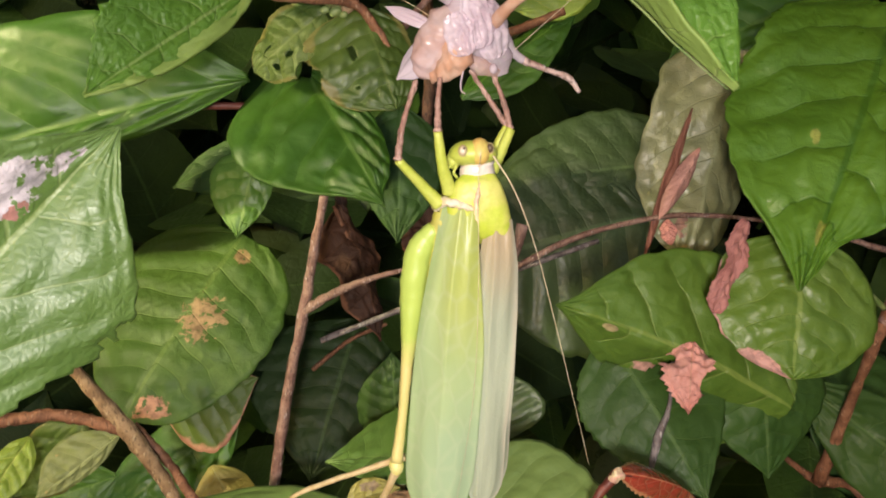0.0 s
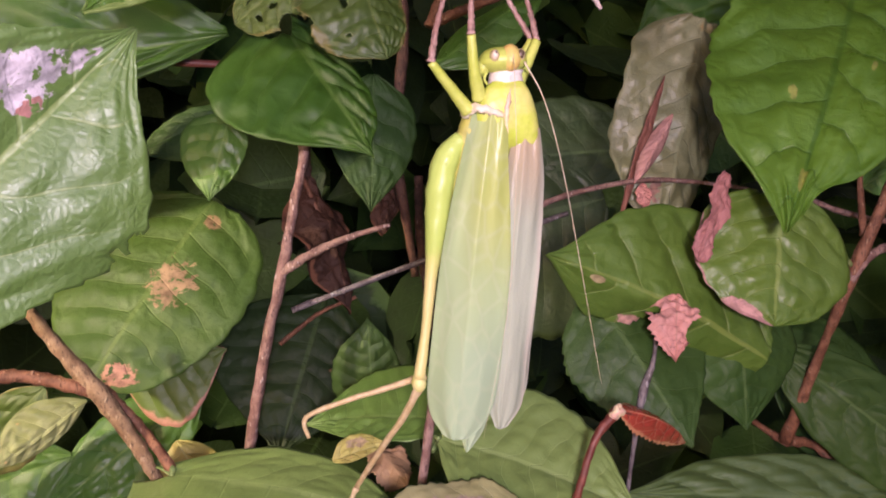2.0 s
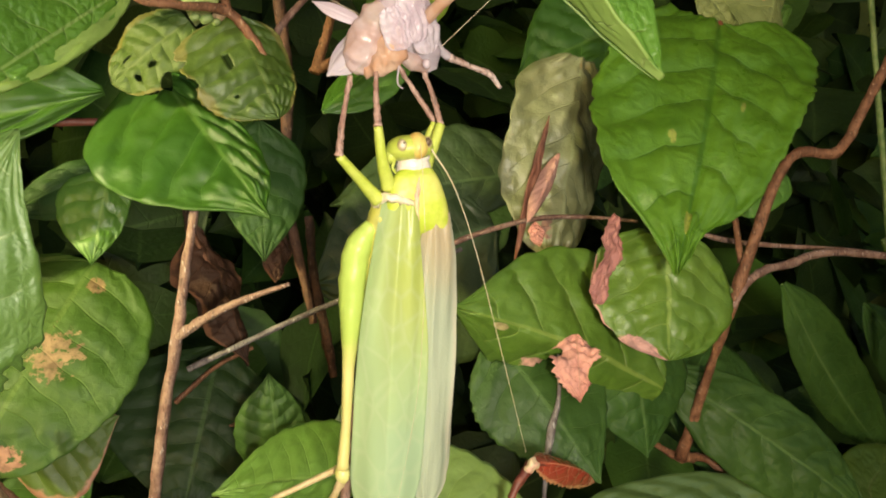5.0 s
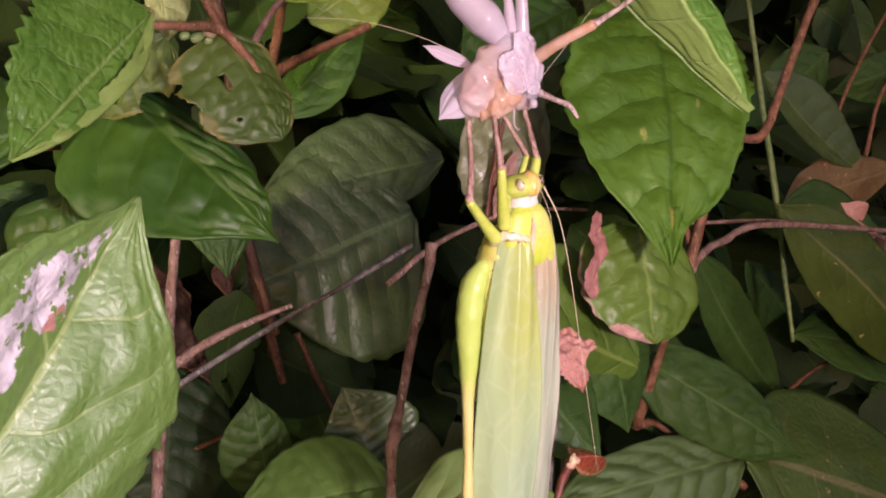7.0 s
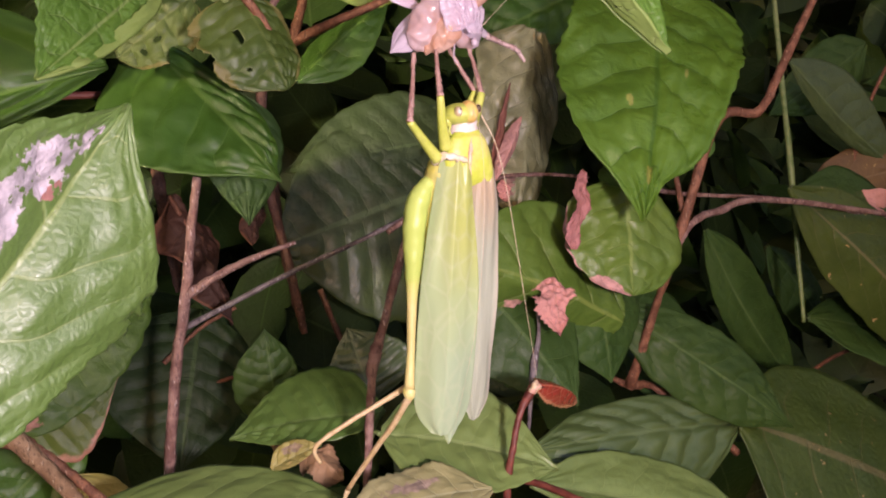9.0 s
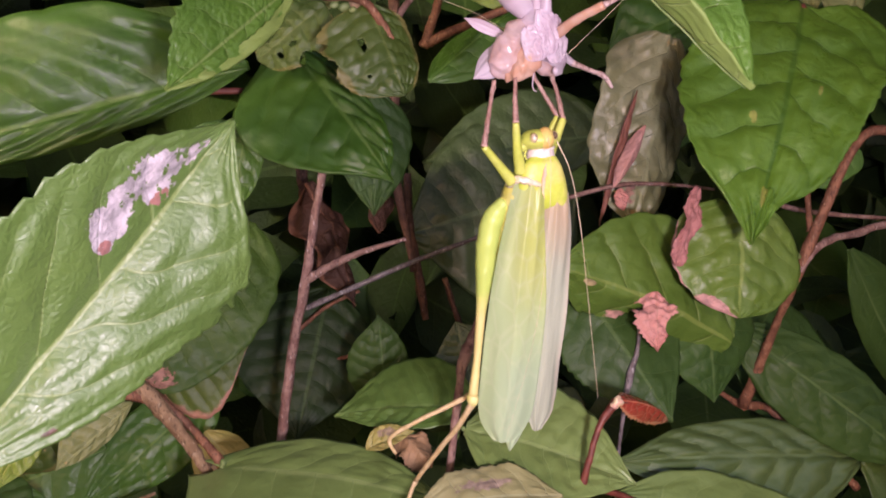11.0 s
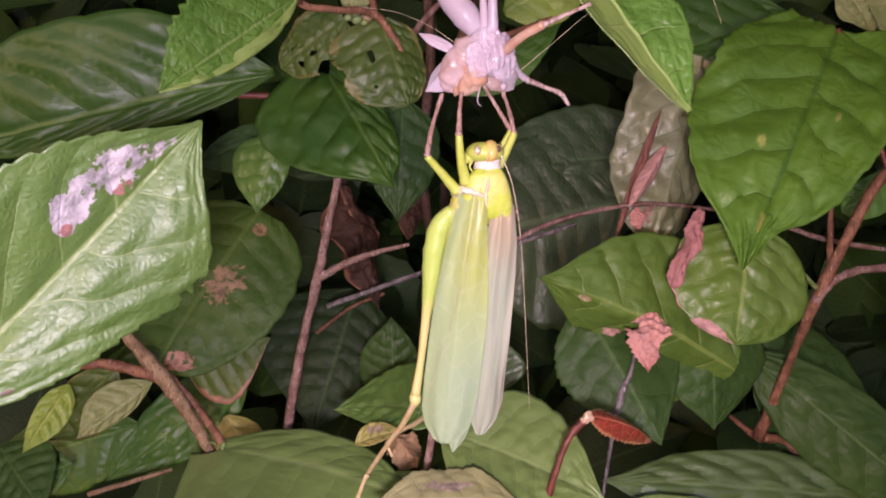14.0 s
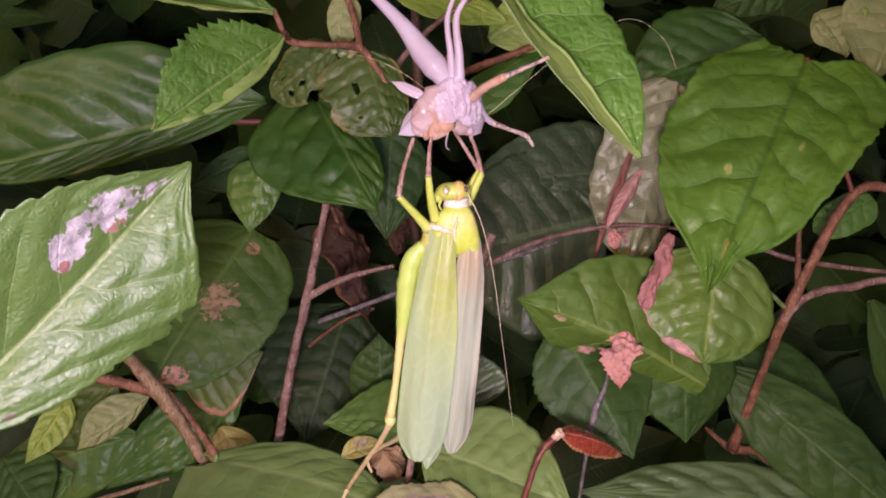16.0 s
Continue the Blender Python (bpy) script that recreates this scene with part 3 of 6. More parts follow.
def blade_sheet(base, tip, left, right, shape="ovate", veins=7, bow=0.04, cup=0.0, quilt=0.0006, wave=0.0, teeth=0.0, lobe=0.0,
                curl=(0, 0), holes=(), thick=0.00025, nu=64, nv=32, slant=0.16, seed=0, along=False, sway=0.0, lump=0.0, rib=0.0005, cell=0.4, scallop=0.03, fold=(0, 0)):
    """A leaf blade as a thin double skin with its own relief: base and tip of the midrib, the widest point of each half.
    bow: how far the midrib arches towards the viewer; curl: how much of each half (left, right) rolls over; along: veins run lengthwise."""
    rnd = random.Random(seed)
    base, tip, left, right = (np.array(p, float) for p in (base, tip, left, right))
    a = tip - base
    size = np.linalg.norm(a)
    nrm = np.cross(right - left, a)
    nrm /= np.linalg.norm(nrm)
    if nrm[1] > 0:
        nrm = -nrm
    fine, profs = np.linspace(0, 1, 200), []
    for sh in (shape if isinstance(shape, tuple) else (shape, shape)):
        prof = np.convolve(np.pad(np.interp(fine, *SHAPES[sh]), 6, mode="edge"), np.ones(13) / 13, "valid")
        prof[-1] = prof[-2] * 0.3
        profs.append(prof)
    side_dir = np.cross(a / size, nrm)

    def mid(u):
        return base + a * u + nrm * (bow * size * 4 * u * (1 - u)) + side_dir * sway * size * math.sin(math.pi * u)

    offs = []
    for p, prof in zip((left, right), profs):
        u0 = float(np.clip((p - base) @ a / size ** 2, 0.2, 0.8))
        o = p - mid(u0)
        o = o - a * (o @ a) / size ** 2
        offs.append(o / max(np.interp(u0, fine, prof), 0.5))
    phase = [rnd.uniform(0, 6) for _ in range(4)]
    cups = cup if isinstance(cup, tuple) else (cup, cup)
    bm = bmesh.new()
    uvl, vnl = bm.loops.layers.uv.new("blade"), bm.loops.layers.uv.new("vein")
    grid, info = [], []
    for i in range(nu + 1):
        u = (i / nu)
        u = 0.5 * u + 0.5 * (0.5 - 0.5 * math.cos(math.pi * u))
        both = [float(np.interp(u, fine, prof)) for prof in profs]
        row, irow = [], []
        for j in range(nv + 1):
            v = 2 * j / nv - 1
            s = 1 if v > 0 else 0
            o, w = offs[s], both[s]
            wid = np.linalg.norm(o)
            k = w * (1 + teeth * (((u * 17 + phase[s]) % 1.0) - 0.5) * abs(v) ** 6 + 0.03 * math.sin(u * 9 + phase[s]))
            if scallop and not along:
                k *= 1 + scallop * (abs(math.sin(math.pi * ((u - slant * 1.1 * w) * veins + (0.0 if s else 0.4)))) - 0.6) * abs(v) ** 5
            x = abs(v) * k
            lat, hgt = x, 0.0
            c = curl[s]
            if c and k > 0:
                x0, rad = k * (1 - c), 0.1 * c * k
                if x > x0:
                    th = (x - x0) / rad
                    lat, hgt = (x0 + rad * math.sin(th), rad * (1 - math.cos(th))) if th < math.pi else (x0 - rad * (th - math.pi), 2 * rad)
                lat /= 1 - 0.9 * c
            if along:
                sv = v * veins * 0.5
            else:
                sv = (u - slant * (0.6 * abs(v) + 0.5 * abs(v) ** 2.4) * w) * veins + (0.0 if s else 0.4) + 0.22 * noise.noise(Vector((u * 5, v * 2.5, seed)))
            q = quilt * ((math.sin(math.pi * sv) ** 2 if along else abs(math.sin(math.pi * sv)) ** 0.65) - 0.5) * (0.85 + 0.4 * noise.noise(Vector((u * 5 + seed, v * 4, 3.3)))) * min(1, abs(v) * 6) * (1 - abs(v) ** 6) * min(1, w * w * 3)
            q -= 0.0 if along else quilt * 0.35 * max(0, 1 - abs(v) * 9)
            q += wave * size * abs(v) ** 2 * math.sin(u * 11 + phase[s + 2]) * w
            q += cups[s] * wid * (lat ** 2) - fold[s] * wid * lat
            q += quilt * (0.0 if along else cell) * noise.noise(Vector((sv * 1.8, abs(v) * 8 + 9 * s, seed))) * min(1, abs(v) * 6)
            q += quilt * 0.25 * noise.noise(Vector((u * 13 + seed, v * 7, 7.7)))
            q += lump * (noise.noise(Vector((u * 7 + seed, v * 7 * wid / size, 1.1))) + 0.5 * noise.noise(Vector((u * 15 + seed, v * 15 * wid / size, 2.1))))
            q += 0.012 * size * noise.noise(Vector((u * 3 + seed, v * 2, seed * 1.7)))
            p = mid(u) + o * lat + nrm * (q + hgt * wid) - a * (lobe * abs(v) ** 1.6 * max(0, 1 - u * 4) ** 2)
            row.append(Vector(p))
            irow.append((u, v, sv, abs(v)))
        grid.append(row)
        info.append(irow)

    def gone(i, j):
        u = (info[i][j][0] + info[i + 1][j + 1][0]) / 2
        v = (info[i][j][1] + info[i + 1][j + 1][1]) / 2
        return any(((u - hu) / ru) ** 2 + ((v - hv) / rv) ** 2 < 1 for hu, hv, ru, rv in holes)

    nrmv = Vector(nrm)
    top = [[bm.verts.new(p) for p in row] for row in grid]
    low = []
    for i, row in enumerate(grid):
        lr = []
        for j, p in enumerate(row):
            d1 = grid[min(i + 1, nu)][j] - grid[max(i - 1, 0)][j]
            d2 = row[min(j + 1, nv)] - row[max(j - 1, 0)]
            n = d2.cross(d1)
            n = n.normalized() if n.length > 1e-12 else nrmv
            if not curl[0] and not curl[1]:
                n = nrmv
            elif nrmv.dot(Vector(np.cross(right - left, a))) < 0:
                n = -n
            lr.append(bm.verts.new(p - n * thick))
        low.append(lr)

    def quad(vs, ids, mat):
        try:
            f = bm.faces.new(vs)
        except ValueError:
            return
        f.material_index = mat
        for lp, (i, j) in zip(f.loops, ids):
            u, v, sv, av = info[i][j]
            lp[uvl].uv = (u, v * 0.5 + 0.5)
            lp[vnl].uv = (sv, av)

    here = {(i, j) for i in range(nu) for j in range(nv) if not gone(i, j)}
    for i, j in here:
        ids = ((i, j), (i, j + 1), (i + 1, j + 1), (i + 1, j))
        quad([top[x][y] for x, y in ids], ids, 0)
        back = (ids[0], ids[3], ids[2], ids[1])
        quad([low[x][y] for x, y in back], back, 1)
        for (di, dj), (p, q) in (((0, -1), ((i + 1, j), (i, j))), ((0, 1), ((i, j + 1), (i + 1, j + 1))), ((-1, 0), ((i, j), (i, j + 1))), ((1, 0), ((i + 1, j + 1), (i + 1, j)))):
            if (i + di, j + dj) not in here:
                quad([top[q[0]][q[1]], top[p[0]][p[1]], low[p[0]][p[1]], low[q[0]][q[1]]], (q, p, p, q), 0)
    bmesh.ops.recalc_face_normals(bm, faces=bm.faces)
    return bm, [np.array(grid[i][nv // 2]) - nrm * (thick + rib * 0.75) for i in range(0, nu, 2)]


def leaf(base, tip, left, right, mat=None, under=None, parent=None, label="", rib=0.0005, stalk=None, stalk_mat=None, name="leaf", rib_mat=None, **kw):
    """One leaf: blade, midrib and, where it shows, the stalk to its stem."""
    kw.setdefault("seed", int(1e5 * (abs(base[0]) + abs(base[2]))) % 997)
    bm, line = blade_sheet(base, tip, left, right, rib=rib, **kw)
    ob = part(name, bm, [mat or G_MID, under or G_UNDER], parent, label, at=base)
    part("midrib", tube(line, [rib, rib * 0.8, rib * 0.5, rib * 0.2], 6, 40), rib_mat or STEM_GREEN, ob, at=base)
    if stalk is not None:
        b, s = np.array(base), np.array(stalk)
        part("stalk", tube([b, b * 0.5 + s * 0.5 + (0, 0, 0.0015), s], [rib * 1.3, rib * 1.2, rib * 1.6], 7, 12, 0.1), stalk_mat or STEM_GREEN, ob, at=base)
    return ob


def twig(points, radii, mat, parent=None, label="", name="stem", rings=40, rough=0.35, seed=0):
    return part(name, tube(points, radii, 9, rings, rough, seed=seed), mat, parent, label, at=points[0])


# ---- ground and the thicket behind ----
def ground():
    bm = bmesh.new()
    n = 60
    xs = np.sinh(np.linspace(-7.2, 7.2, n)) * 0.5
    vs = [[bm.verts.new((x, y, 0.03 * noise.noise(Vector((x * 3, y * 3, 0))))) for x in xs] for y in xs]
    for i in range(n - 1):
        for j in range(n - 1):
            bm.faces.new((vs[i][j], vs[i][j + 1], vs[i + 1][j + 1], vs[i + 1][j]))
    tagged(part("ground", bm, SOIL), "dark soil with leaf litter under the shrubs", "ground", kind="structure")


ground()


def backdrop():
    """An added backdrop, near black to stand for the hedge's unlit inside: an uneven wall round the far side of the
    place and an unseen canopy over it, shutting out the sky.
    """
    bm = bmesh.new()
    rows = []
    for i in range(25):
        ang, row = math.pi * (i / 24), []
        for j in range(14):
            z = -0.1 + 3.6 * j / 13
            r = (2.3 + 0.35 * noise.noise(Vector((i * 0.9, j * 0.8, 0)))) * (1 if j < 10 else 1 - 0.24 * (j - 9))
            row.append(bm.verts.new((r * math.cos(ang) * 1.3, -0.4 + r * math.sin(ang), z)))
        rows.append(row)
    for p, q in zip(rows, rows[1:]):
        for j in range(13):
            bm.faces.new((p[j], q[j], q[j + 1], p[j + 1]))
    tagged(part("backdrop", bm, HEDGE_SHADE), "added backdrop with the hedge's darkness in its colour, closing the view behind", "hedge", kind="structure")


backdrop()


def thicket():
    """The uncounted leaves further in, one mesh of many small blades."""
    rnd = random.Random(5)
    verts, faces, mats, uvs, vns = [], [], [], [], []
    us = (0, 0.08, 0.2, 0.38, 0.56, 0.74, 0.88, 1)
    ws = (0.05, 0.55, 0.9, 1, 0.86, 0.55, 0.22, 0.0)
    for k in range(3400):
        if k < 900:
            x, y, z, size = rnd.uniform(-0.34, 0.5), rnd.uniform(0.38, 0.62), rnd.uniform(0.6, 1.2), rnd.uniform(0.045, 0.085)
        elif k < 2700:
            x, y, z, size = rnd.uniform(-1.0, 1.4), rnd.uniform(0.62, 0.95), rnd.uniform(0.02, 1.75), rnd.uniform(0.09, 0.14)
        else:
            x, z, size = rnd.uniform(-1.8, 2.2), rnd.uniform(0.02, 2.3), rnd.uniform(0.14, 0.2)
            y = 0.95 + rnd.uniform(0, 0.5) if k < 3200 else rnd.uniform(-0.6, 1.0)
            # Last blades form an added canopy overhead, out of view, against the sky.
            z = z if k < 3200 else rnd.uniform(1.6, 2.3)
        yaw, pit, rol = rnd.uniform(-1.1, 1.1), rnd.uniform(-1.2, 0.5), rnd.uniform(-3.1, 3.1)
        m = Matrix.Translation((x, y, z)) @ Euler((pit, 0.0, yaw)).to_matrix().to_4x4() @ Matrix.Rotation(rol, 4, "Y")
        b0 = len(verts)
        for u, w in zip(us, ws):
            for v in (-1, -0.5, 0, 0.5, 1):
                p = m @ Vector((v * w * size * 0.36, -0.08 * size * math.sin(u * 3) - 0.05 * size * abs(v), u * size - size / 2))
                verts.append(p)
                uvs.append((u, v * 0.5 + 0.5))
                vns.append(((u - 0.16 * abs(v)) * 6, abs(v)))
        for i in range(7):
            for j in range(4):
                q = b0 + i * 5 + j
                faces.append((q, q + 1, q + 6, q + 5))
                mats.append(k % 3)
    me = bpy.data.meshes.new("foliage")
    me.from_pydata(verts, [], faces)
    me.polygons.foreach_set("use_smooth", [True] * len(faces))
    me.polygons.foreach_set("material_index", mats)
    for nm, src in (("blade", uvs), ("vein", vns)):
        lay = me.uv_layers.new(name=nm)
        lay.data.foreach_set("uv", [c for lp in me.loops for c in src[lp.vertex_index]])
    # Two blades in three carry the depth's shade in their colour.
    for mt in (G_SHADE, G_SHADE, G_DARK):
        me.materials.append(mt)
    tagged(new("foliage", me), "dense leaves deep inside the shrubs, shade painted into their dark green", "foliage", kind="stuff")


thicket()

# ---- shrub whose stem forks beside the large heart-shaped leaf ----
shrub = empty("shrub", (0.1052, 0.2300, 0.8348), "green shrub with reddish brown stems and heart-shaped leaves", "shrub", "shrubs")
twig([(0.1948, 0.2050, 0.9847), (0.1729, 0.2030, 0.9586), (0.1570, 0.2010, 0.9387), (0.1437, 0.2000, 0.9225), (0.1271, 0.2000, 0.9198), (0.1097, 0.2020, 0.8845), (0.1074, 0.2150, 0.8615), (0.1052, 0.2300, 0.8348)], [.0014, .0014, .0014, .0015, .0014, .0017, .0012, .0019], BARK_BROWN, shrub, seed=1, rings=70)
twig([(0.1052, 0.2300, 0.8348), (0.1156, 0.2320, 0.8325), (0.1273, 0.2250, 0.8205), (0.1432, 0.2250, 0.8056)], [.0016, .0012, .0016, .0014], BARK_BROWN, shrub, seed=2)
twig([(0.1052, 0.2300, 0.8348), (0.1026, 0.2340, 0.8366), (0.0997, 0.2400, 0.8393)], [.0014, .0010, .0007], BARK_BROWN, shrub, seed=3, rings=14)
twig([(0.1081, 0.2020, 0.8814), (0.1147, 0.2020, 0.8885), (0.1307, 0.2080, 0.8917), (0.1643, 0.2180, 0.8931), (0.2779, 0.2500, 0.8771)], [.0014, .0012, .0012, .0011, .001], BARK_PINK, shrub, seed=4)
twig([(0.1128, 0.2030, 0.8930), (0.1139, 0.2060, 0.9032), (0.1151, 0.2080, 0.9111)], [.0010, .0008, .0007], BARK_BROWN, shrub, seed=5, rings=16)
leaf((0.1172, 0.2120, 0.9626), (0.0709, 0.1630, 0.8918), (0.0640, 0.1860, 0.9275), (0.1311, 0.1900, 0.9397), G_HEART, parent=shrub, shape=("broad", "shoulder"), veins=6, slant=.26, lump=.0013, lobe=.05, bow=.05, cup=.1, cell=.3, scallop=.03, quilt=.002, teeth=.03, wave=.02,
     stalk=(0.1271, 0.2000, 0.9198), stalk_mat=STEM_RED, nu=110, nv=56, label="large glossy heart-shaped green leaf with a drip tip")
leaf((0.0818, 0.1865, 0.9010), (0.0765, 0.1795, 0.8715), (0.0612, 0.1835, 0.8860), (0.0985, 0.1845, 0.8868), G_PINKEDGE, parent=shrub, shape="round", veins=5, slant=.35, lump=.0008, lobe=.05, bow=.03, cup=-.1, quilt=.0013, wave=.02,
     stalk=(0.1101, 0.2030, 0.8844), nu=40, nv=28, label="rounded green leaf with dead pink edges")
leaf((0.0836, 0.1960, 0.8620), (0.0255, 0.1840, 0.8876), (0.0645, 0.1920, 0.8534), (0.0628, 0.2000, 0.8986), G_TORN, parent=shrub, shape=("lobed", "heart"), veins=5, slant=.34, lump=.0006, bow=.02, cup=.06, quilt=.0014, sway=.03, cell=.2,
     fold=(1.2, 0), holes=((.46, -.75, .095, .6), (.62, -1.05, .09, .3)), nu=100, nv=64, label="torn green leaf with dead pink margins")
leaf((0.0765, 0.2000, 0.8781), (0.0785, 0.1980, 0.8447), (0.0635, 0.1980, 0.8604), (0.0951, 0.2060, 0.8605), G_DARK, parent=shrub, shape="ovate", veins=6, bow=.04, quilt=.0008)
leaf((0.0392, 0.2000, 0.8792), (0.0596, 0.1850, 0.8434), (0.0324, 0.1970, 0.8647), (0.0681, 0.1980, 0.8653), G_DARK, parent=shrub, shape="ovate", veins=6, bow=.05, quilt=.0008, teeth=.06)
leaf((0.0836, 0.2320, 0.9577), (0.0670, 0.2260, 0.8962), (0.0552, 0.2320, 0.9261), (0.0893, 0.2380, 0.9230), G_STAINED, parent=shrub, shape="round", veins=7, slant=.3, lump=.0018, bow=.02, quilt=.0012, wave=.02, label="pale olive leaf seen from its dull underside")
leaf((0.1232, 0.2600, 0.9800), (0.0675, 0.2500, 0.9552), (0.0973, 0.2620, 0.9920), (0.0978, 0.2450, 0.9553), G_RIB, parent=shrub, shape="ovate", veins=7, slant=.28, bow=.06, quilt=.0018)
leaf((0.1810, 0.2700, 1.0024), (0.1666, 0.2620, 0.9675), (0.1550, 0.2650, 0.9879), (0.1811, 0.2700, 0.9810), G_PALE, parent=shrub, shape="round", veins=5, quilt=.001, wave=.04)
leaf((0.1115, 0.2480, 0.8651), (0.1606, 0.2500, 0.8063), (0.1162, 0.2380, 0.8297), (0.1531, 0.2620, 0.8548), G_DARK, parent=shrub, shape="ovate", veins=7, bow=.05, quilt=.0012)
leaf((0.1470, 0.2260, 0.8156), (0.0478, 0.2000, 0.8293), (0.1007, 0.2180, 0.8336), (0.0984, 0.2030, 0.8071), G_GLOSS, parent=shrub, shape="elliptic", veins=7, bow=.05, cup=.05, lump=.0006, cell=.05, quilt=.0026, slant=.24, wave=.01, label="dark ribbed glossy leaf lying low")
leaf((0.1442, 0.2240, 0.8181), (0.2818, 0.2300, 0.7402), (0.1147, 0.2000, 0.7864), (0.2456, 0.2450, 0.7931), G_OLIVE, parent=shrub, shape="ovate", veins=8, bow=.04, quilt=.0008, lump=.001, label="olive green leaf with brown specks")
leaf((0.0434, 0.1850, 0.8249), (0.1331, 0.2000, 0.7834), (0.0564, 0.1650, 0.8130), (0.0887, 0.2000, 0.8212), G_SOFT, parent=shrub, shape="elliptic", veins=9, bow=.05, quilt=.0009)
leaf((0.1555, 0.2400, 0.9213), (0.1326, 0.2350, 0.9088), (0.1425, 0.2400, 0.9209), (0.1483, 0.2350, 0.9093), G_MID, parent=shrub, shape="round", veins=5, quilt=.0006)
leaf((0.2153, 0.2600, 0.8958), (0.2992, 0.2600, 0.8268), (0.2244, 0.2500, 0.8630), (0.2818, 0.2700, 0.8826), G_DARK, parent=shrub, shape="ovate", veins=8, bow=.04, quilt=.001)
leaf((0.2246, 0.2700, 0.8402), (0.3321, 0.2800, 0.8061), (0.2466, 0.2600, 0.8191), (0.2840, 0.2800, 0.8376), G_DARK, parent=shrub, shape="ovate", veins=8, bow=.04, quilt=.001)
leaf((0.2613, 0.3000, 0.8950), (0.3473, 0.3000, 0.9055), (0.2987, 0.3000, 0.9149), (0.2987, 0.3000, 0.8859), G_RUSSET, parent=shrub, shape="ovate", veins=6, quilt=.0008)
twig([(0.2256, 0.2750, 0.9997), (0.2211, 0.2700, 0.9485), (0.2142, 0.2620, 0.9033), (0.2140, 0.2620, 0.8716), (0.2119, 0.2600, 0.8402)], [.0012, .0012, .0013, .0011, .0008], STEM_GREEN, shrub, seed=8, label="olive green vine stem")

leaf((0.1968, 0.2450, 0.8971), (0.2905, 0.2550, 0.8118), (0.2164, 0.2500, 0.8572), (0.2631, 0.2500, 0.8703), G_OLIVE, parent=shrub, shape="elliptic", veins=8, bow=.05, quilt=.0009, slant=.3, label="broad drooping olive leaf with a pale midrib")
leaf((0.1700, 0.2650, 0.8831), (0.2276, 0.2850, 0.8089), (0.1808, 0.2750, 0.8476), (0.2089, 0.2750, 0.8531), G_DARK, parent=shrub, shape="lance", veins=9, bow=.05, quilt=.0007, sway=.06, label="long narrow dull olive leaf hanging down")
leaf((0.2530, 0.2900, 0.8446), (0.3716, 0.3000, 0.7767), (0.2901, 0.2950, 0.8083), (0.3271, 0.2950, 0.8285), G_OLIVE, parent=shrub, shape="elliptic", veins=8, bow=.05, quilt=.0009)
leaf((0.2421, 0.3100, 0.8699), (0.2873, 0.3200, 0.8158), (0.2500, 0.3150, 0.8402), (0.2766, 0.3150, 0.8478), G_DARK, parent=shrub, shape="lance", veins=7, bow=.05, quilt=.0009)
leaf((0.0973, 0.2250, 0.8637), (0.1598, 0.2150, 0.8135), (0.1142, 0.2200, 0.8325), (0.1432, 0.2200, 0.8444), G_DARK, parent=shrub, shape="elliptic", veins=8, bow=.05, quilt=.0016, label="dull dark green leaf with a soft sheen")

leaf((0.1477, 0.2700, 0.9931), (0.1574, 0.2650, 0.9753), (0.1440, 0.2675, 0.9850), (0.1660, 0.2675, 0.9938), G_PALE, parent=shrub, shape="ovate", veins=5, bow=.08, quilt=.0012, wave=.05, curl=(0, .2), label="pale curled olive leaf")
leaf((0.2010, 0.2900, 0.9934), (0.1715, 0.2850, 0.9803), (0.1899, 0.2875, 0.9947), (0.1847, 0.2875, 0.9800), G_MID, parent=shrub, shape="ovate", veins=6, bow=.05, quilt=.001)
leaf((0.1524, 0.3000, 1.0160), (0.1126, 0.2900, 0.9961), (0.1289, 0.2950, 1.0183), (0.1401, 0.2950, 0.9992), G_DARK, parent=shrub, shape="ovate", veins=6, bow=.05, quilt=.0014)
leaf((0.3406, 0.3300, 0.9732), (0.2679, 0.3300, 0.9365), (0.2924, 0.3300, 0.9654), (0.3178, 0.3300, 0.9395), G_DARK, parent=shrub, shape="ovate", veins=7, bow=.05, quilt=.0012)
leaf((0.3924, 0.3100, 0.9635), (0.3135, 0.3100, 0.9480), (0.3557, 0.3100, 0.9677), (0.3468, 0.3100, 0.9402), G_DARK, parent=shrub, shape="ovate", veins=7, bow=.05, quilt=.0012)
leaf((0.2467, 0.2900, 0.9562), (0.3196, 0.3000, 0.9027), (0.2695, 0.2950, 0.9274), (0.2953, 0.2950, 0.9428), G_GREY, parent=shrub, shape="lance", veins=7, bow=.03, quilt=.0006, sway=.05, label="narrow faded grey-green leaf")
twig([(0.2860, 0.3000, 0.8985), (0.3038, 0.3000, 0.9347), (0.3296, 0.3000, 0.9659), (0.3606, 0.3000, 0.9954)], [.0011, .001, .0009, .0008], BARK_BROWN, shrub, seed=70, rings=24)
twig([(0.2245, 0.3000, 0.7953), (0.2727, 0.3000, 0.8140), (0.3351, 0.3000, 0.8148)], [.0011, .001, .0009, .0008], BARK_BROWN, shrub, seed=71, rings=24)
twig([(0.3212, 0.3000, 0.9130), (0.3392, 0.3000, 0.9446), (0.3693, 0.3000, 0.9648)], [.0011, .001, .0009, .0008], BARK_BROWN, shrub, seed=72, rings=24)

# ---- dead scraps on the leaves ----
def dead_scrap(base, tip, left, right, label, mat=None, lump=.0012, **kw):
    bm, line = blade_sheet(base, tip, left, right, nu=54, nv=36, quilt=.0004, lump=lump, cell=.5, seed=3, **kw)
    return tagged(part("dead_leaf", bm, [mat or G_DEAD, mat or G_DEAD], at=base), label, "dead leaf", "dead scraps")


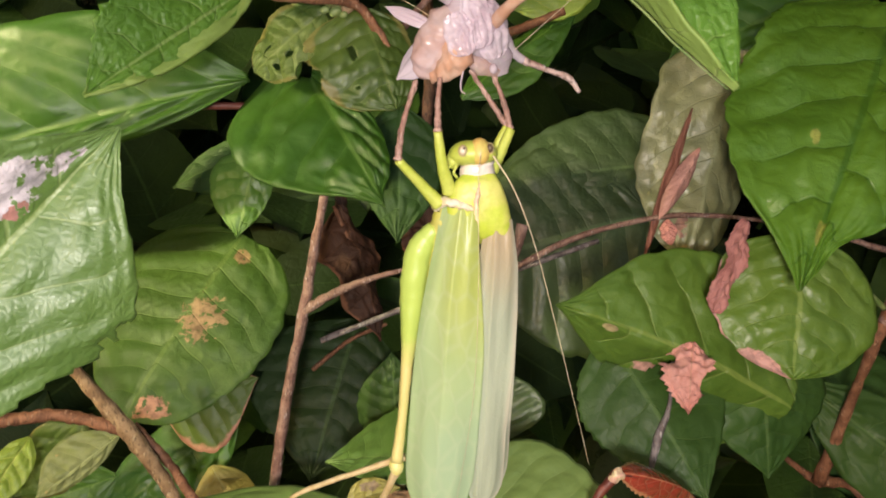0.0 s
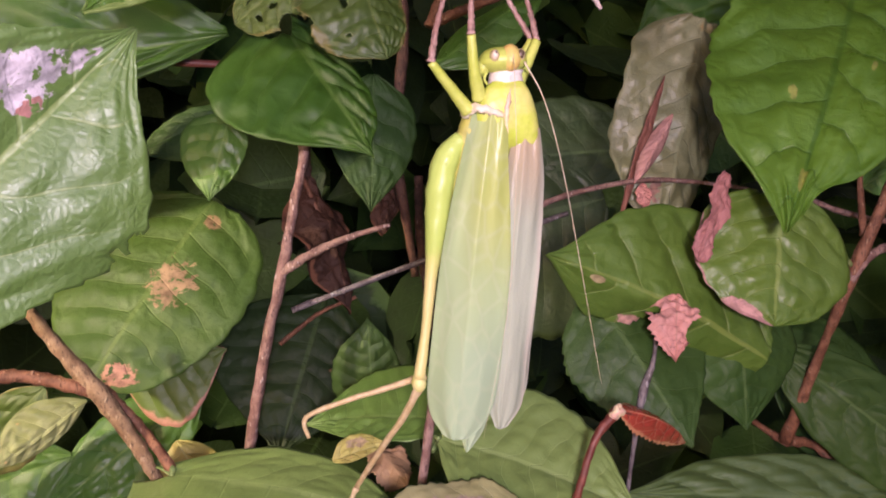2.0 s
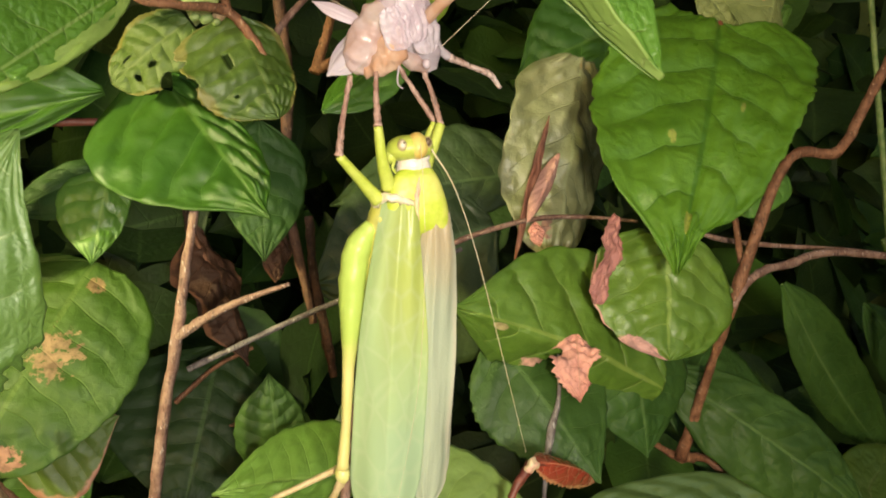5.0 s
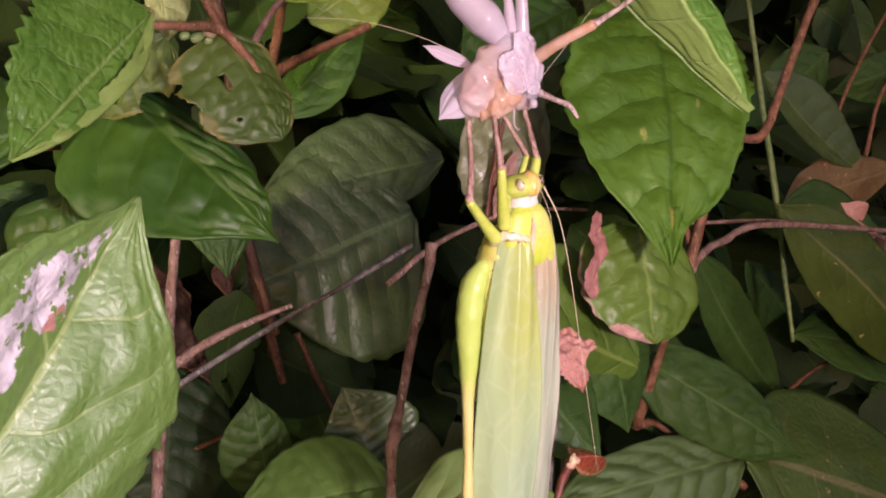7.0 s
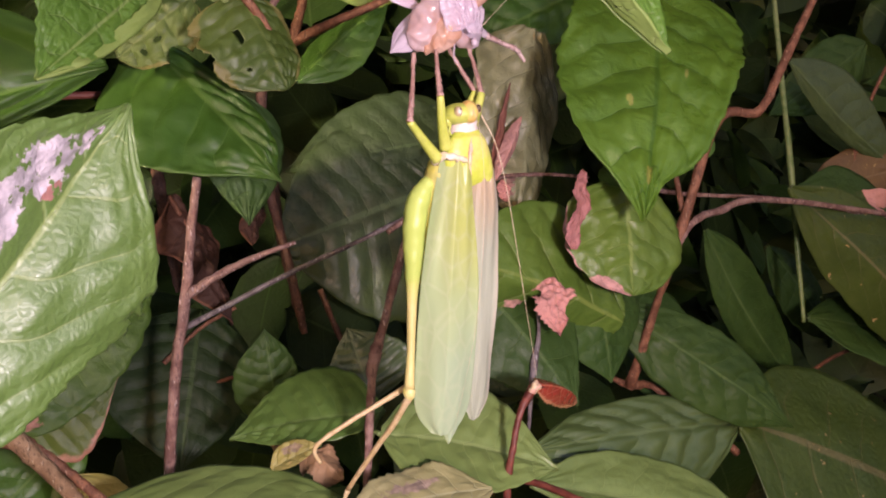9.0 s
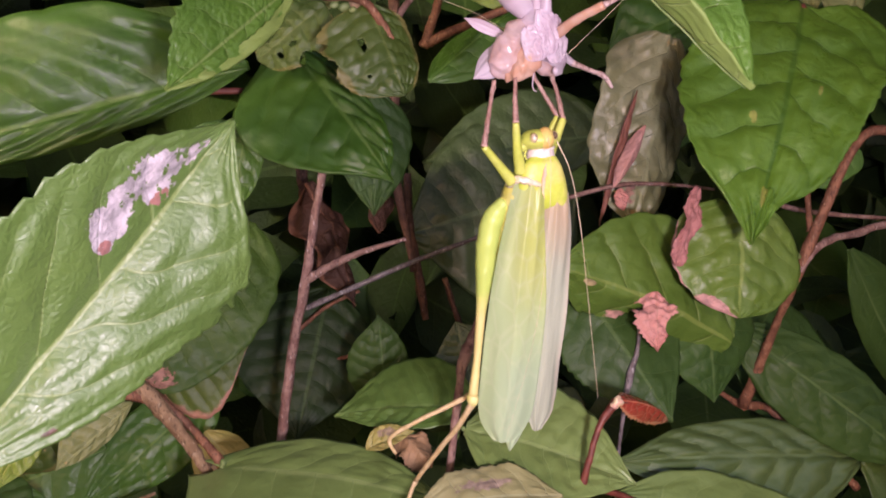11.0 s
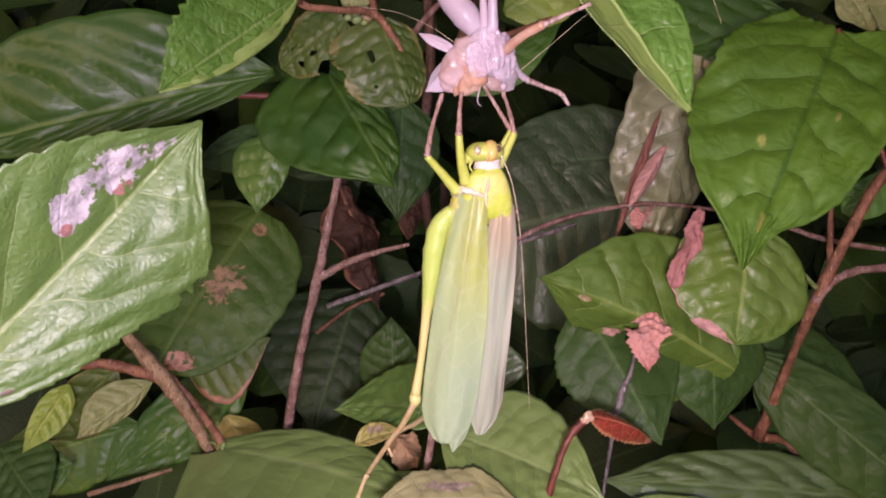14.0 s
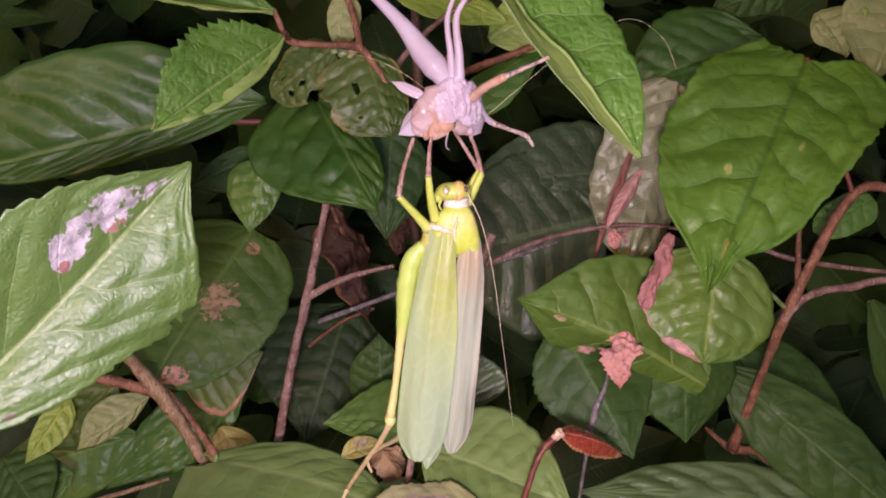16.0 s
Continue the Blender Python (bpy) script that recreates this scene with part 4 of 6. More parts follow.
dead_scrap((0.0577, 0.1900, 0.8784), (0.0542, 0.1810, 0.8636), (0.0500, 0.1840, 0.8699), (0.0604, 0.1840, 0.8734), "torn scrap of dead pinkish leaf hanging from a hole", shape="ovate", wave=.16, bow=.08, teeth=.3, holes=((.3, -1, .12, .45), (.6, 1, .14, .45)))
dead_scrap((0.0691, 0.2210, 0.9272), (0.0580, 0.2210, 0.9079), (0.0614, 0.2210, 0.9184), (0.0660, 0.2210, 0.9167), "rolled dead pink leaf scrap stuck on an olive leaf", shape="lance", wave=.03, bow=.1, cup=-.5, lump=.0005)
dead_scrap((0.0605, 0.2210, 0.9080), (0.0614, 0.2210, 0.9010), (0.0584, 0.2210, 0.9048), (0.0630, 0.2210, 0.9042), "small dead pink fleck on an olive leaf", shape="lance", wave=.08, bow=.1, lump=.0005)
dead_scrap((0.0681, 0.2245, 0.9386), (0.0546, 0.2245, 0.8963), (0.0591, 0.2245, 0.9157), (0.0620, 0.2245, 0.9151), "narrow strip of brittle brown leaf", G_BRITTLE, shape="lance", wave=.012, bow=.01, cup=-.4, lump=.0008, sway=.04)
dead_scrap((0.0684, 0.1845, 0.9064), (0.0594, 0.1800, 0.8860), (0.0612, 0.1815, 0.8970), (0.0660, 0.1835, 0.8950), "long curled dead pink leaf strip under the heart leaf", G_DUSKY, shape="hem", wave=.05, bow=.02, cup=.3, lump=.0009, teeth=.2)

dead_scrap((-0.0138, 0.2000, 0.8425), (-0.0055, 0.1900, 0.8348), (-0.0137, 0.1950, 0.8360), (-0.0057, 0.1980, 0.8400), "dry curled tan leaf scrap below the insect", G_TAN, .0003, shape="lance", wave=.2, bow=.15, teeth=.2)
dead_scrap((-0.0198, 0.2150, 0.8441), (-0.0093, 0.2050, 0.8381), (-0.0169, 0.2100, 0.8383), (-0.0113, 0.2120, 0.8430), "dry curled tan leaf scrap in the undergrowth", G_TAN, .0003, shape="lance", wave=.2, bow=.15, teeth=.2)
dead_scrap((0.2421, 0.2680, 0.8971), (0.2982, 0.2700, 0.8633), (0.2554, 0.2620, 0.8791), (0.2747, 0.2700, 0.8846), "ragged dead purplish pink leaf", shape="lance", wave=.12, bow=.05, teeth=.15)

dead_scrap((-0.0346, 0.2720, 0.9146), (-0.0203, 0.2680, 0.8699), (-0.0351, 0.2620, 0.8933), (-0.0201, 0.2750, 0.8952), "curled dead russet leaf behind the forked twig", G_CURLED, .002, shape="ovate", wave=.1, cup=-.5, bow=.05)
dead_scrap((-0.0064, 0.2800, 0.9144), (-0.0103, 0.2750, 0.8954), (-0.0136, 0.2750, 0.9047), (-0.0051, 0.2800, 0.9038), "small curled dead russet leaf in shade", G_CURLED, .001, shape="lance", wave=.1, bow=.05)
# ---- dead twigs ----
dry_twig = empty("dry_twig", (-0.0460, 0.2220, 0.8356), "dry pinkish brown forked twig, bare", "twig", "dry twigs")
twig([(-0.0308, 0.2140, 0.9147), (-0.0337, 0.2160, 0.9009), (-0.0368, 0.2170, 0.8839), (-0.0420, 0.2200, 0.8595), (-0.0463, 0.2220, 0.8312), (-0.0507, 0.2250, 0.8020)], [.0011, .0012, .0014, .0014, .0015, .0015], BARK_PINK, dry_twig, seed=11, rings=50)
twig([(-0.0368, 0.2170, 0.8836), (-0.0290, 0.2120, 0.8881), (-0.0204, 0.2060, 0.8918), (-0.0094, 0.2000, 0.8950)], [.0013, .0011, .0009, .0005], BARK_PINK, dry_twig, seed=12, name="side_twig")
thin_twig = empty("thin_twig", (0.0201, 0.2220, 0.8963), "thin dry pale twig crossing between leaves", "twig", "dry twigs")
twig([(0.0186, 0.2100, 0.8954), (0.0367, 0.2160, 0.9036), (0.0595, 0.2220, 0.9087), (0.0782, 0.2260, 0.9089), (0.0943, 0.2260, 0.9069)], [.0008, .0008, .0007, .0006, .0005], BARK_PINK, thin_twig, seed=13)
twig([(0.1040, 0.2150, 0.9035), (0.1257, 0.2200, 0.8985), (0.1938, 0.2380, 0.8914), (0.2902, 0.2600, 0.8719)], [.0008, .0008, .0007, .0006], BARK_PINK, thin_twig, seed=14)
back_twig = empty("back_twig", (-0.0331, 0.2600, 0.8723), "thin dark dry twig behind the forked one", "twig", "dry twigs")
twig([(-0.0373, 0.2500, 0.8721), (-0.0044, 0.2550, 0.8845), (0.0204, 0.2600, 0.8924), (0.0501, 0.2650, 0.9026)], [.0009, .0009, .0008, .0008], BARK_GREY, back_twig, seed=15)
twig([(-0.0429, 0.2700, 0.8603), (-0.0307, 0.2700, 0.8699), (-0.0185, 0.2700, 0.8754)], [.0008, .0007, .0006], BARK_BROWN, back_twig, seed=80, rings=24)
twig([(-0.0359, 0.2700, 0.9142), (-0.0272, 0.2700, 0.8938), (-0.0236, 0.2700, 0.8753)], [.0008, .0007, .0006], BARK_BROWN, back_twig, seed=81, rings=24)
twig([(-0.0424, 0.2700, 0.8416), (-0.0303, 0.2700, 0.8502), (-0.0159, 0.2700, 0.8536)], [.0008, .0007, .0006], BARK_BROWN, back_twig, seed=82, rings=24)
node_stem = empty("woody_stem", (-0.0034, 0.1750, 0.8362), "pinkish brown woody stem with a swollen node", "stem")
twig([(0.0172, 0.1766, 0.9052), (0.0152, 0.1764, 0.8985), (0.0100, 0.1760, 0.8869), (0.0036, 0.1740, 0.8720), (0.0010, 0.1730, 0.8666), (-0.0005, 0.1730, 0.8597), (-0.0038, 0.1750, 0.8336), (-0.0079, 0.1900, 0.7734)], [.0014, .0010, .0010, .0010, .0016, .0010, .0010, .0012], BARK_PINK, node_stem, seed=16, rings=60)
brown_stem = empty("brown_stem", (-0.0023, 0.2600, 0.9020), "dark brown upright stems behind the leaves", "stem")
twig([(-0.0062, 0.2500, 0.9899), (-0.0041, 0.2550, 0.9567), (-0.0058, 0.2600, 0.9219), (0.0003, 0.2620, 0.8820)], [.0016, .0018, .0016, .0013], BARK_DARK, brown_stem, seed=17)
twig([(0.0035, 0.3000, 0.9183), (0.0040, 0.3000, 0.8971), (0.0074, 0.3000, 0.8733), (0.0090, 0.3000, 0.8602)], [.0016, .0016, .002, .0012], BARK_DARK, brown_stem, seed=18)
twig([(-0.0378, 0.3000, 0.9320), (-0.0367, 0.3000, 0.9099), (-0.0341, 0.3000, 0.8814)], [.0024, .0022, .0018], BARK_DARK, brown_stem, seed=51)
twig([(0.0188, 0.3100, 0.8756), (0.0236, 0.3100, 0.8592), (0.0287, 0.3100, 0.8448)], [.0012, .0012, .0008], BARK_DARK, brown_stem, seed=52)
grey_vine = empty("grey_vine", (0.0466, 0.1900, 0.8291), "thin grey dry vine hanging among leaves", "vine")
twig([(0.0538, 0.1920, 0.8738), (0.0523, 0.1900, 0.8632), (0.0490, 0.1880, 0.8559), (0.0471, 0.1900, 0.8415), (0.0456, 0.1920, 0.8253)], [.0004, .0005, .0010, .0005, .0004], BARK_GREY, grey_vine, seed=20)

# ---- low shrub with browned leaves ----
low_shrub = empty("shrub", (-0.0639, 0.2050, 0.8357), "low shrub with tan branches and browned leaves", "shrub", "shrubs")
twig([(-0.0932, 0.2000, 0.8748), (-0.0864, 0.2020, 0.8655), (-0.0783, 0.2030, 0.8553), (-0.0702, 0.2040, 0.8440), (-0.0659, 0.2050, 0.8357), (-0.0599, 0.2160, 0.8207)], [.0014, .0017, .0024, .0018, .0016, .0016], BARK_TAN, low_shrub, seed=21)
twig([(-0.1055, 0.1950, 0.8590), (-0.0931, 0.2000, 0.8594), (-0.0783, 0.2030, 0.8553)], [.0016, .0016, .0018], BARK_BROWN, low_shrub, seed=22)
twig([(-0.0780, 0.2060, 0.8557), (-0.0691, 0.2070, 0.8460), (-0.0606, 0.2030, 0.8361), (-0.0565, 0.2160, 0.8190)], [.0014, .0012, .0014, .0014], BARK_BROWN, low_shrub, seed=23)
leaf((-0.0594, 0.2450, 0.9042), (-0.0877, 0.2250, 0.8528), (-0.0459, 0.2350, 0.8786), (-0.1010, 0.2450, 0.8865), G_BROWNED, parent=low_shrub, shape="round", veins=8, bow=.05, quilt=.0012, label="broad green leaf with brown blotches")
leaf((-0.0867, 0.2500, 0.8538), (-0.0562, 0.2500, 0.8609), (-0.0772, 0.2500, 0.8635), (-0.0718, 0.2480, 0.8385), G_RUST, parent=low_shrub, shape="ovate", veins=6, bow=.04, quilt=.0008, label="green leaf with a rusty orange dead edge")
leaf((-0.0603, 0.2000, 0.8360), (-0.0035, 0.1700, 0.8314), (-0.0754, 0.1720, 0.8262), (-0.0315, 0.2000, 0.8413), G_SOFT, parent=low_shrub, shape="ovate", veins=6, slant=.25, lobe=.12, bow=.05, cup=.04, quilt=.0007, stalk=(-0.0599, 0.2000, 0.8369), nu=60, nv=32, label="broad smooth green leaf lying flat")
leaf((-0.1025, 0.2350, 0.8522), (-0.1275, 0.2400, 0.8268), (-0.1184, 0.2350, 0.8464), (-0.1040, 0.2350, 0.8340), G_CHEWED, parent=low_shrub, shape="ovate", veins=6, bow=.04, quilt=.0008)
leaf((-0.1035, 0.2600, 0.8279), (-0.1597, 0.2600, 0.8090), (-0.1328, 0.2600, 0.8314), (-0.1225, 0.2550, 0.8053), G_MID, parent=low_shrub, shape="ovate", veins=7, bow=.05, quilt=.001)
leaf((-0.1318, 0.2200, 0.8303), (-0.1091, 0.2000, 0.8171), (-0.1298, 0.2100, 0.8199), (-0.1106, 0.2100, 0.8268), G_DARK, parent=low_shrub, shape="ovate", veins=7, bow=.05, quilt=.001)
leaf((-0.0706, 0.2500, 0.8340), (-0.0543, 0.2400, 0.8140), (-0.0741, 0.2450, 0.8208), (-0.0593, 0.2500, 0.8306), G_YELLOW, parent=low_shrub, shape="ovate", veins=5, bow=.04, quilt=.0006)
leaf((-0.0869, 0.2220, 0.8504), (-0.1054, 0.2120, 0.8352), (-0.0989, 0.2170, 0.8503), (-0.0948, 0.2170, 0.8394), G_PALE, parent=low_shrub, shape="elliptic", veins=6, bow=.05, quilt=.0008, label="pale olive leaf turned underside up")
leaf((-0.1133, 0.2250, 0.8485), (-0.1225, 0.2150, 0.8297), (-0.1198, 0.2200, 0.8445), (-0.1132, 0.2200, 0.8360), G_LIGHT, parent=low_shrub, shape="ovate", veins=6, bow=.05, quilt=.0009)
leaf((-0.0678, 0.2700, 0.8455), (-0.1126, 0.2550, 0.8090), (-0.1017, 0.2625, 0.8327), (-0.0780, 0.2625, 0.8207), G_MID, parent=low_shrub, shape="ovate", veins=7, bow=.05, quilt=.0012)
leaf((-0.1139, 0.2300, 0.8226), (-0.1397, 0.2200, 0.8137), (-0.1288, 0.2250, 0.8276), (-0.1221, 0.2250, 0.8119), G_MID, parent=low_shrub, shape="ovate", veins=7, bow=.05, quilt=.0012)
twig([(-0.1088, 0.2300, 0.8128), (-0.0975, 0.2300, 0.8164), (-0.0841, 0.2350, 0.8197)], [.0009, .0008, .0006], BARK_TAN, low_shrub, seed=61, rings=16)

# ---- leaves under the insect ----
under_shrub = empty("shrub", (-0.0045, 0.2000, 0.8298), "dark green undergrowth shrub below the insect", "shrub", "shrubs")
leaf((0.0094, 0.2000, 0.8480), (-0.0302, 0.2100, 0.8454), (-0.0074, 0.2200, 0.8590), (-0.0101, 0.1950, 0.8439), G_FRESH, parent=under_shrub, shape="ovate", veins=9, bow=.05, quilt=.0009, stalk=(-0.0007, 0.1800, 0.8451))
leaf((-0.0128, 0.2400, 0.8408), (-0.0148, 0.2350, 0.8706), (-0.0253, 0.2400, 0.8543), (-0.0046, 0.2400, 0.8521), G_DARK, parent=under_shrub, shape="ovate", veins=7, bow=.04, quilt=.0008)
leaf((0.0132, 0.2250, 0.8458), (0.0088, 0.2300, 0.8680), (0.0021, 0.2300, 0.8556), (0.0280, 0.2250, 0.8567), G_GREY, parent=under_shrub, shape="ovate", veins=7, bow=.04, quilt=.0008)
# Green with shade in its colour, to sit dark behind the twig.
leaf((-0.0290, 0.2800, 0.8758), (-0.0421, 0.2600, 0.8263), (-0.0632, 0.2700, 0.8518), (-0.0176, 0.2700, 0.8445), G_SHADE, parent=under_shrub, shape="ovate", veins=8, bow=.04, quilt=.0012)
leaf((0.0003, 0.1720, 0.8491), (0.0389, 0.1600, 0.8361), (0.0047, 0.1550, 0.8399), (0.0251, 0.1800, 0.8562), G_SOFT, parent=under_shrub, shape="ovate", veins=8, bow=.06, cup=.05, quilt=.0009, stalk=(-0.0018, 0.1760, 0.8462), label="green leaf lit on its upper half below the wing tips")
leaf((0.0177, 0.1500, 0.8386), (-0.0156, 0.1520, 0.8374), (0.0021, 0.1580, 0.8447), (0.0018, 0.1400, 0.8341), G_FADED, parent=under_shrub, shape="elliptic", veins=7, bow=.06, quilt=.0006, wave=.03, teeth=.1, label="yellowish browned leaf with a ragged edge")
leaf((-0.0226, 0.1920, 0.8405), (-0.0099, 0.1900, 0.8448), (-0.0176, 0.1930, 0.8464), (-0.0164, 0.1880, 0.8419), G_YELLOW, parent=under_shrub, shape="ovate", veins=5, quilt=.0006)
leaf((0.0846, 0.3400, 0.9144), (0.0047, 0.3300, 0.8931), (0.0485, 0.3450, 0.9444), (0.0415, 0.3300, 0.8620), G_GREY, parent=under_shrub, shape="ovate", veins=8, bow=.04, quilt=.0018, label="large dull dark green leaf deep in shade")
leaf((0.1075, 0.3500, 0.9375), (0.0152, 0.3400, 0.9254), (0.0540, 0.3500, 0.9563), (0.0566, 0.3400, 0.9169), G_GREY, parent=under_shrub, shape="ovate", veins=8, bow=.04, quilt=.0015)
leaf((-0.0132, 0.2550, 0.9447), (-0.0139, 0.2500, 0.9017), (-0.0259, 0.2500, 0.9205), (0.0001, 0.2550, 0.9236), G_DARK, parent=under_shrub, shape="ovate", veins=6, bow=.04, quilt=.001)

# ---- red seedling ----
seedling = empty("seedling", (0.0244, 0.1570, 0.8369), "young red shoot with one glossy reddish leaf", "seedling")
twig([(0.0226, 0.1750, 0.7436), (0.0229, 0.1600, 0.8145), (0.0245, 0.1570, 0.8363), (0.0264, 0.1560, 0.8451), (0.0290, 0.1560, 0.8524), (0.0333, 0.1570, 0.8570)], [.001, .0009, .0009, .0008, .0008, .0012], STEM_RED, seedling, seed=31)
twig([(0.0249, 0.1700, 0.8307), (0.0329, 0.1720, 0.8313), (0.0414, 0.1750, 0.8280), (0.0603, 0.1800, 0.8164)], [.0008, .0009, .0009, .0009], STEM_RED, seedling, seed=32)
part("bud", blob((0.0330, 0.1560, 0.8570), ((.0013, 0, .0008), (0, .0009, 0), (-.0005, 0, .0011)), .001, 900), K_PINK, seedling, "whitish fuzzy bud")
leaf((0.0338, 0.1570, 0.8572), (0.0539, 0.1750, 0.8467), (0.0414, 0.1630, 0.8508), (0.0448, 0.1700, 0.8550), G_RED, under=G_RED, parent=seedling, shape="lance", veins=7, bow=.1, cup=-.3, quilt=.0003, teeth=.15, rib_mat=STEM_RED)

# ---- upper shrub: twig with the chewed leaves and the heart leaf beside the fork ----
upper = empty("shrub", (-0.0203, 0.1860, 0.9557), "shrub with reddish twigs and chewed green leaves", "shrub", "shrubs")
twig([(-0.0408, 0.1700, 0.9612), (-0.0374, 0.1740, 0.9544), (-0.0299, 0.1780, 0.9541), (-0.0203, 0.1860, 0.9556), (-0.0151, 0.1870, 0.9500), (-0.0118, 0.1880, 0.9451)], [.0006, .0009, .0008, .0011, .0011, .0004], BARK_BROWN, upper, seed=41)
twig([(-0.0290, 0.2000, 0.9916), (-0.0263, 0.1940, 0.9764), (-0.0222, 0.1900, 0.9653), (-0.0198, 0.1860, 0.9554)], [.0010, .0009, .0009, .0010], BARK_BROWN, upper, seed=42)
twig([(-0.0117, 0.2000, 0.9504), (-0.0070, 0.2050, 0.9589), (0.0023, 0.2100, 0.9695), (0.0224, 0.2200, 0.9873)], [.0009, .0009, .0008, .0006], BARK_PINK, upper, seed=43)
twig([(0.0031, 0.2400, 0.9560), (0.0161, 0.2400, 0.9618), (0.0355, 0.2400, 0.9696)], [.0018, .0014, .0012], BARK_BROWN, upper, seed=44)
twig([(0.0030, 0.2400, 0.9552), (0.0070, 0.2400, 0.9662), (0.0113, 0.2400, 0.9799)], [.0016, .0014, .0012], BARK_BROWN, upper, seed=45)
twig([(-0.0733, 0.2200, 0.9387), (-0.0637, 0.2220, 0.9388), (-0.0523, 0.2250, 0.9391)], [.0010, .0010, .0010], STEM_RED, upper, seed=46, rings=14)
leaf((-0.0348, 0.2142, 0.9450), (-0.0134, 0.1880, 0.9101), (-0.0480, 0.2000, 0.9180), (-0.0175, 0.2050, 0.9330), G_RIB, parent=upper, shape=("cordate", "drip"), veins=4.6, slant=.5, lump=.0006, lobe=.16, bow=.04, cup=.03, quilt=.0021, cell=.1, wave=.01, scallop=.015, label="green heart-shaped leaf with a pointed tip", nu=80, nv=44)
leaf((-0.0186, 0.1880, 0.9551), (-0.0104, 0.1840, 0.9313), (-0.0307, 0.1840, 0.9425), (-0.0063, 0.1900, 0.9438), G_CHEWED, parent=upper, shape="round", veins=6, bow=.05, quilt=.0008, wave=.04, teeth=.04, holes=((.4, -.36, .075, .06), (.72, -.5, .02, .03), (.3, -1.0, .05, .12), (.52, -1.0, .06, .1)), nu=90, nv=64, label="chewed olive leaf with holes")
leaf((-0.0291, 0.2000, 0.9578), (-0.0472, 0.2050, 0.9441), (-0.0450, 0.2050, 0.9550), (-0.0322, 0.2000, 0.9433), G_CHEWED, parent=upper, shape="round", veins=6, bow=.04, quilt=.0008, wave=.04, teeth=.04, holes=((.55, .3, .05, .07), (.72, -.3, .06, .06), (.75, .4, .03, .12), (.5, 1.0, .13, .35)), nu=80, nv=56)
leaf((-0.0531, 0.2360, 0.9287), (-0.0585, 0.2330, 0.9031), (-0.0674, 0.2360, 0.9201), (-0.0487, 0.2360, 0.9179), G_MID, parent=upper, shape="ovate", veins=5, bow=.05, quilt=.0007)
leaf((-0.0565, 0.2600, 0.9332), (-0.0856, 0.2600, 0.9195), (-0.0741, 0.2600, 0.9317), (-0.0669, 0.2550, 0.9178), G_DARK, parent=upper, shape="ovate", veins=6, quilt=.0007)
leaf((-0.0497, 0.2100, 0.9433), (-0.1442, 0.2000, 0.9157), (-0.0995, 0.1970, 0.9565), (-0.0965, 0.1990, 0.9203), G_RIB, parent=upper, shape="elliptic", veins=7, slant=.34, cell=.1, bow=.05, cup=-.04, quilt=.0025, lump=.0005, nu=60, nv=30, label="broad ribbed green leaf")
leaf((-0.0404, 0.1680, 0.9601), (-0.0796, 0.1680, 0.9640), (-0.0562, 0.1700, 0.9696), (-0.0546, 0.1620, 0.9583), G_MID, parent=upper, shape="lance", veins=7, bow=.03, quilt=.0006, curl=(0, .3), label="green leaf folded along its midrib")
leaf((-0.0268, 0.2050, 0.9776), (-0.0277, 0.2050, 0.9580), (-0.0312, 0.2050, 0.9677), (-0.0210, 0.2050, 0.9679), G_PALE, parent=upper, shape="lance", veins=5, quilt=.0006)
leaf((-0.0200, 0.2400, 0.9930), (0.0256, 0.2350, 0.9763), (0.0012, 0.2300, 0.9756), (0.0052, 0.2400, 0.9935), G_LIGHT, parent=upper, shape="lance", veins=7, quilt=.0008)
leaf((0.0208, 0.2500, 0.9737), (0.0541, 0.2500, 0.9939), (0.0314, 0.2500, 0.9916), (0.0422, 0.2500, 0.9730), G_LIGHT, parent=upper, shape="ovate", veins=6, quilt=.0008)
leaf((0.0057, 0.2500, 0.9460), (0.0428, 0.2600, 0.9754), (0.0218, 0.2600, 0.9661), (0.0267, 0.2500, 0.9506), G_MID, parent=upper, shape="ovate", veins=6, quilt=.0008)
leaf((-0.2763, 0.6000, 1.0870), (-0.3439, 0.6000, 1.0459), (-0.3189, 0.6000, 1.0854), (-0.2928, 0.6000, 1.0477), G_YELLOW, parent=upper, shape="ovate", veins=5, quilt=.001)
for centre, size in (((-0.0213, 0.1870, 0.9554), .0016), ((-0.0269, 0.1870, 0.9546), .0009), ((-0.0244, 0.1870, 0.9540), .0011), ((-0.0226, 0.1860, 0.9531), .0008)):
    part("bud", blob(centre, ((size * 1.2, 0, 0), (0, size * .8, 0), (size * .3, 0, size)), size * .4, 500, 12, 8), STEM_GREEN if size < .0015 else BARK_TAN, upper, "small swelling bud", at=centre)

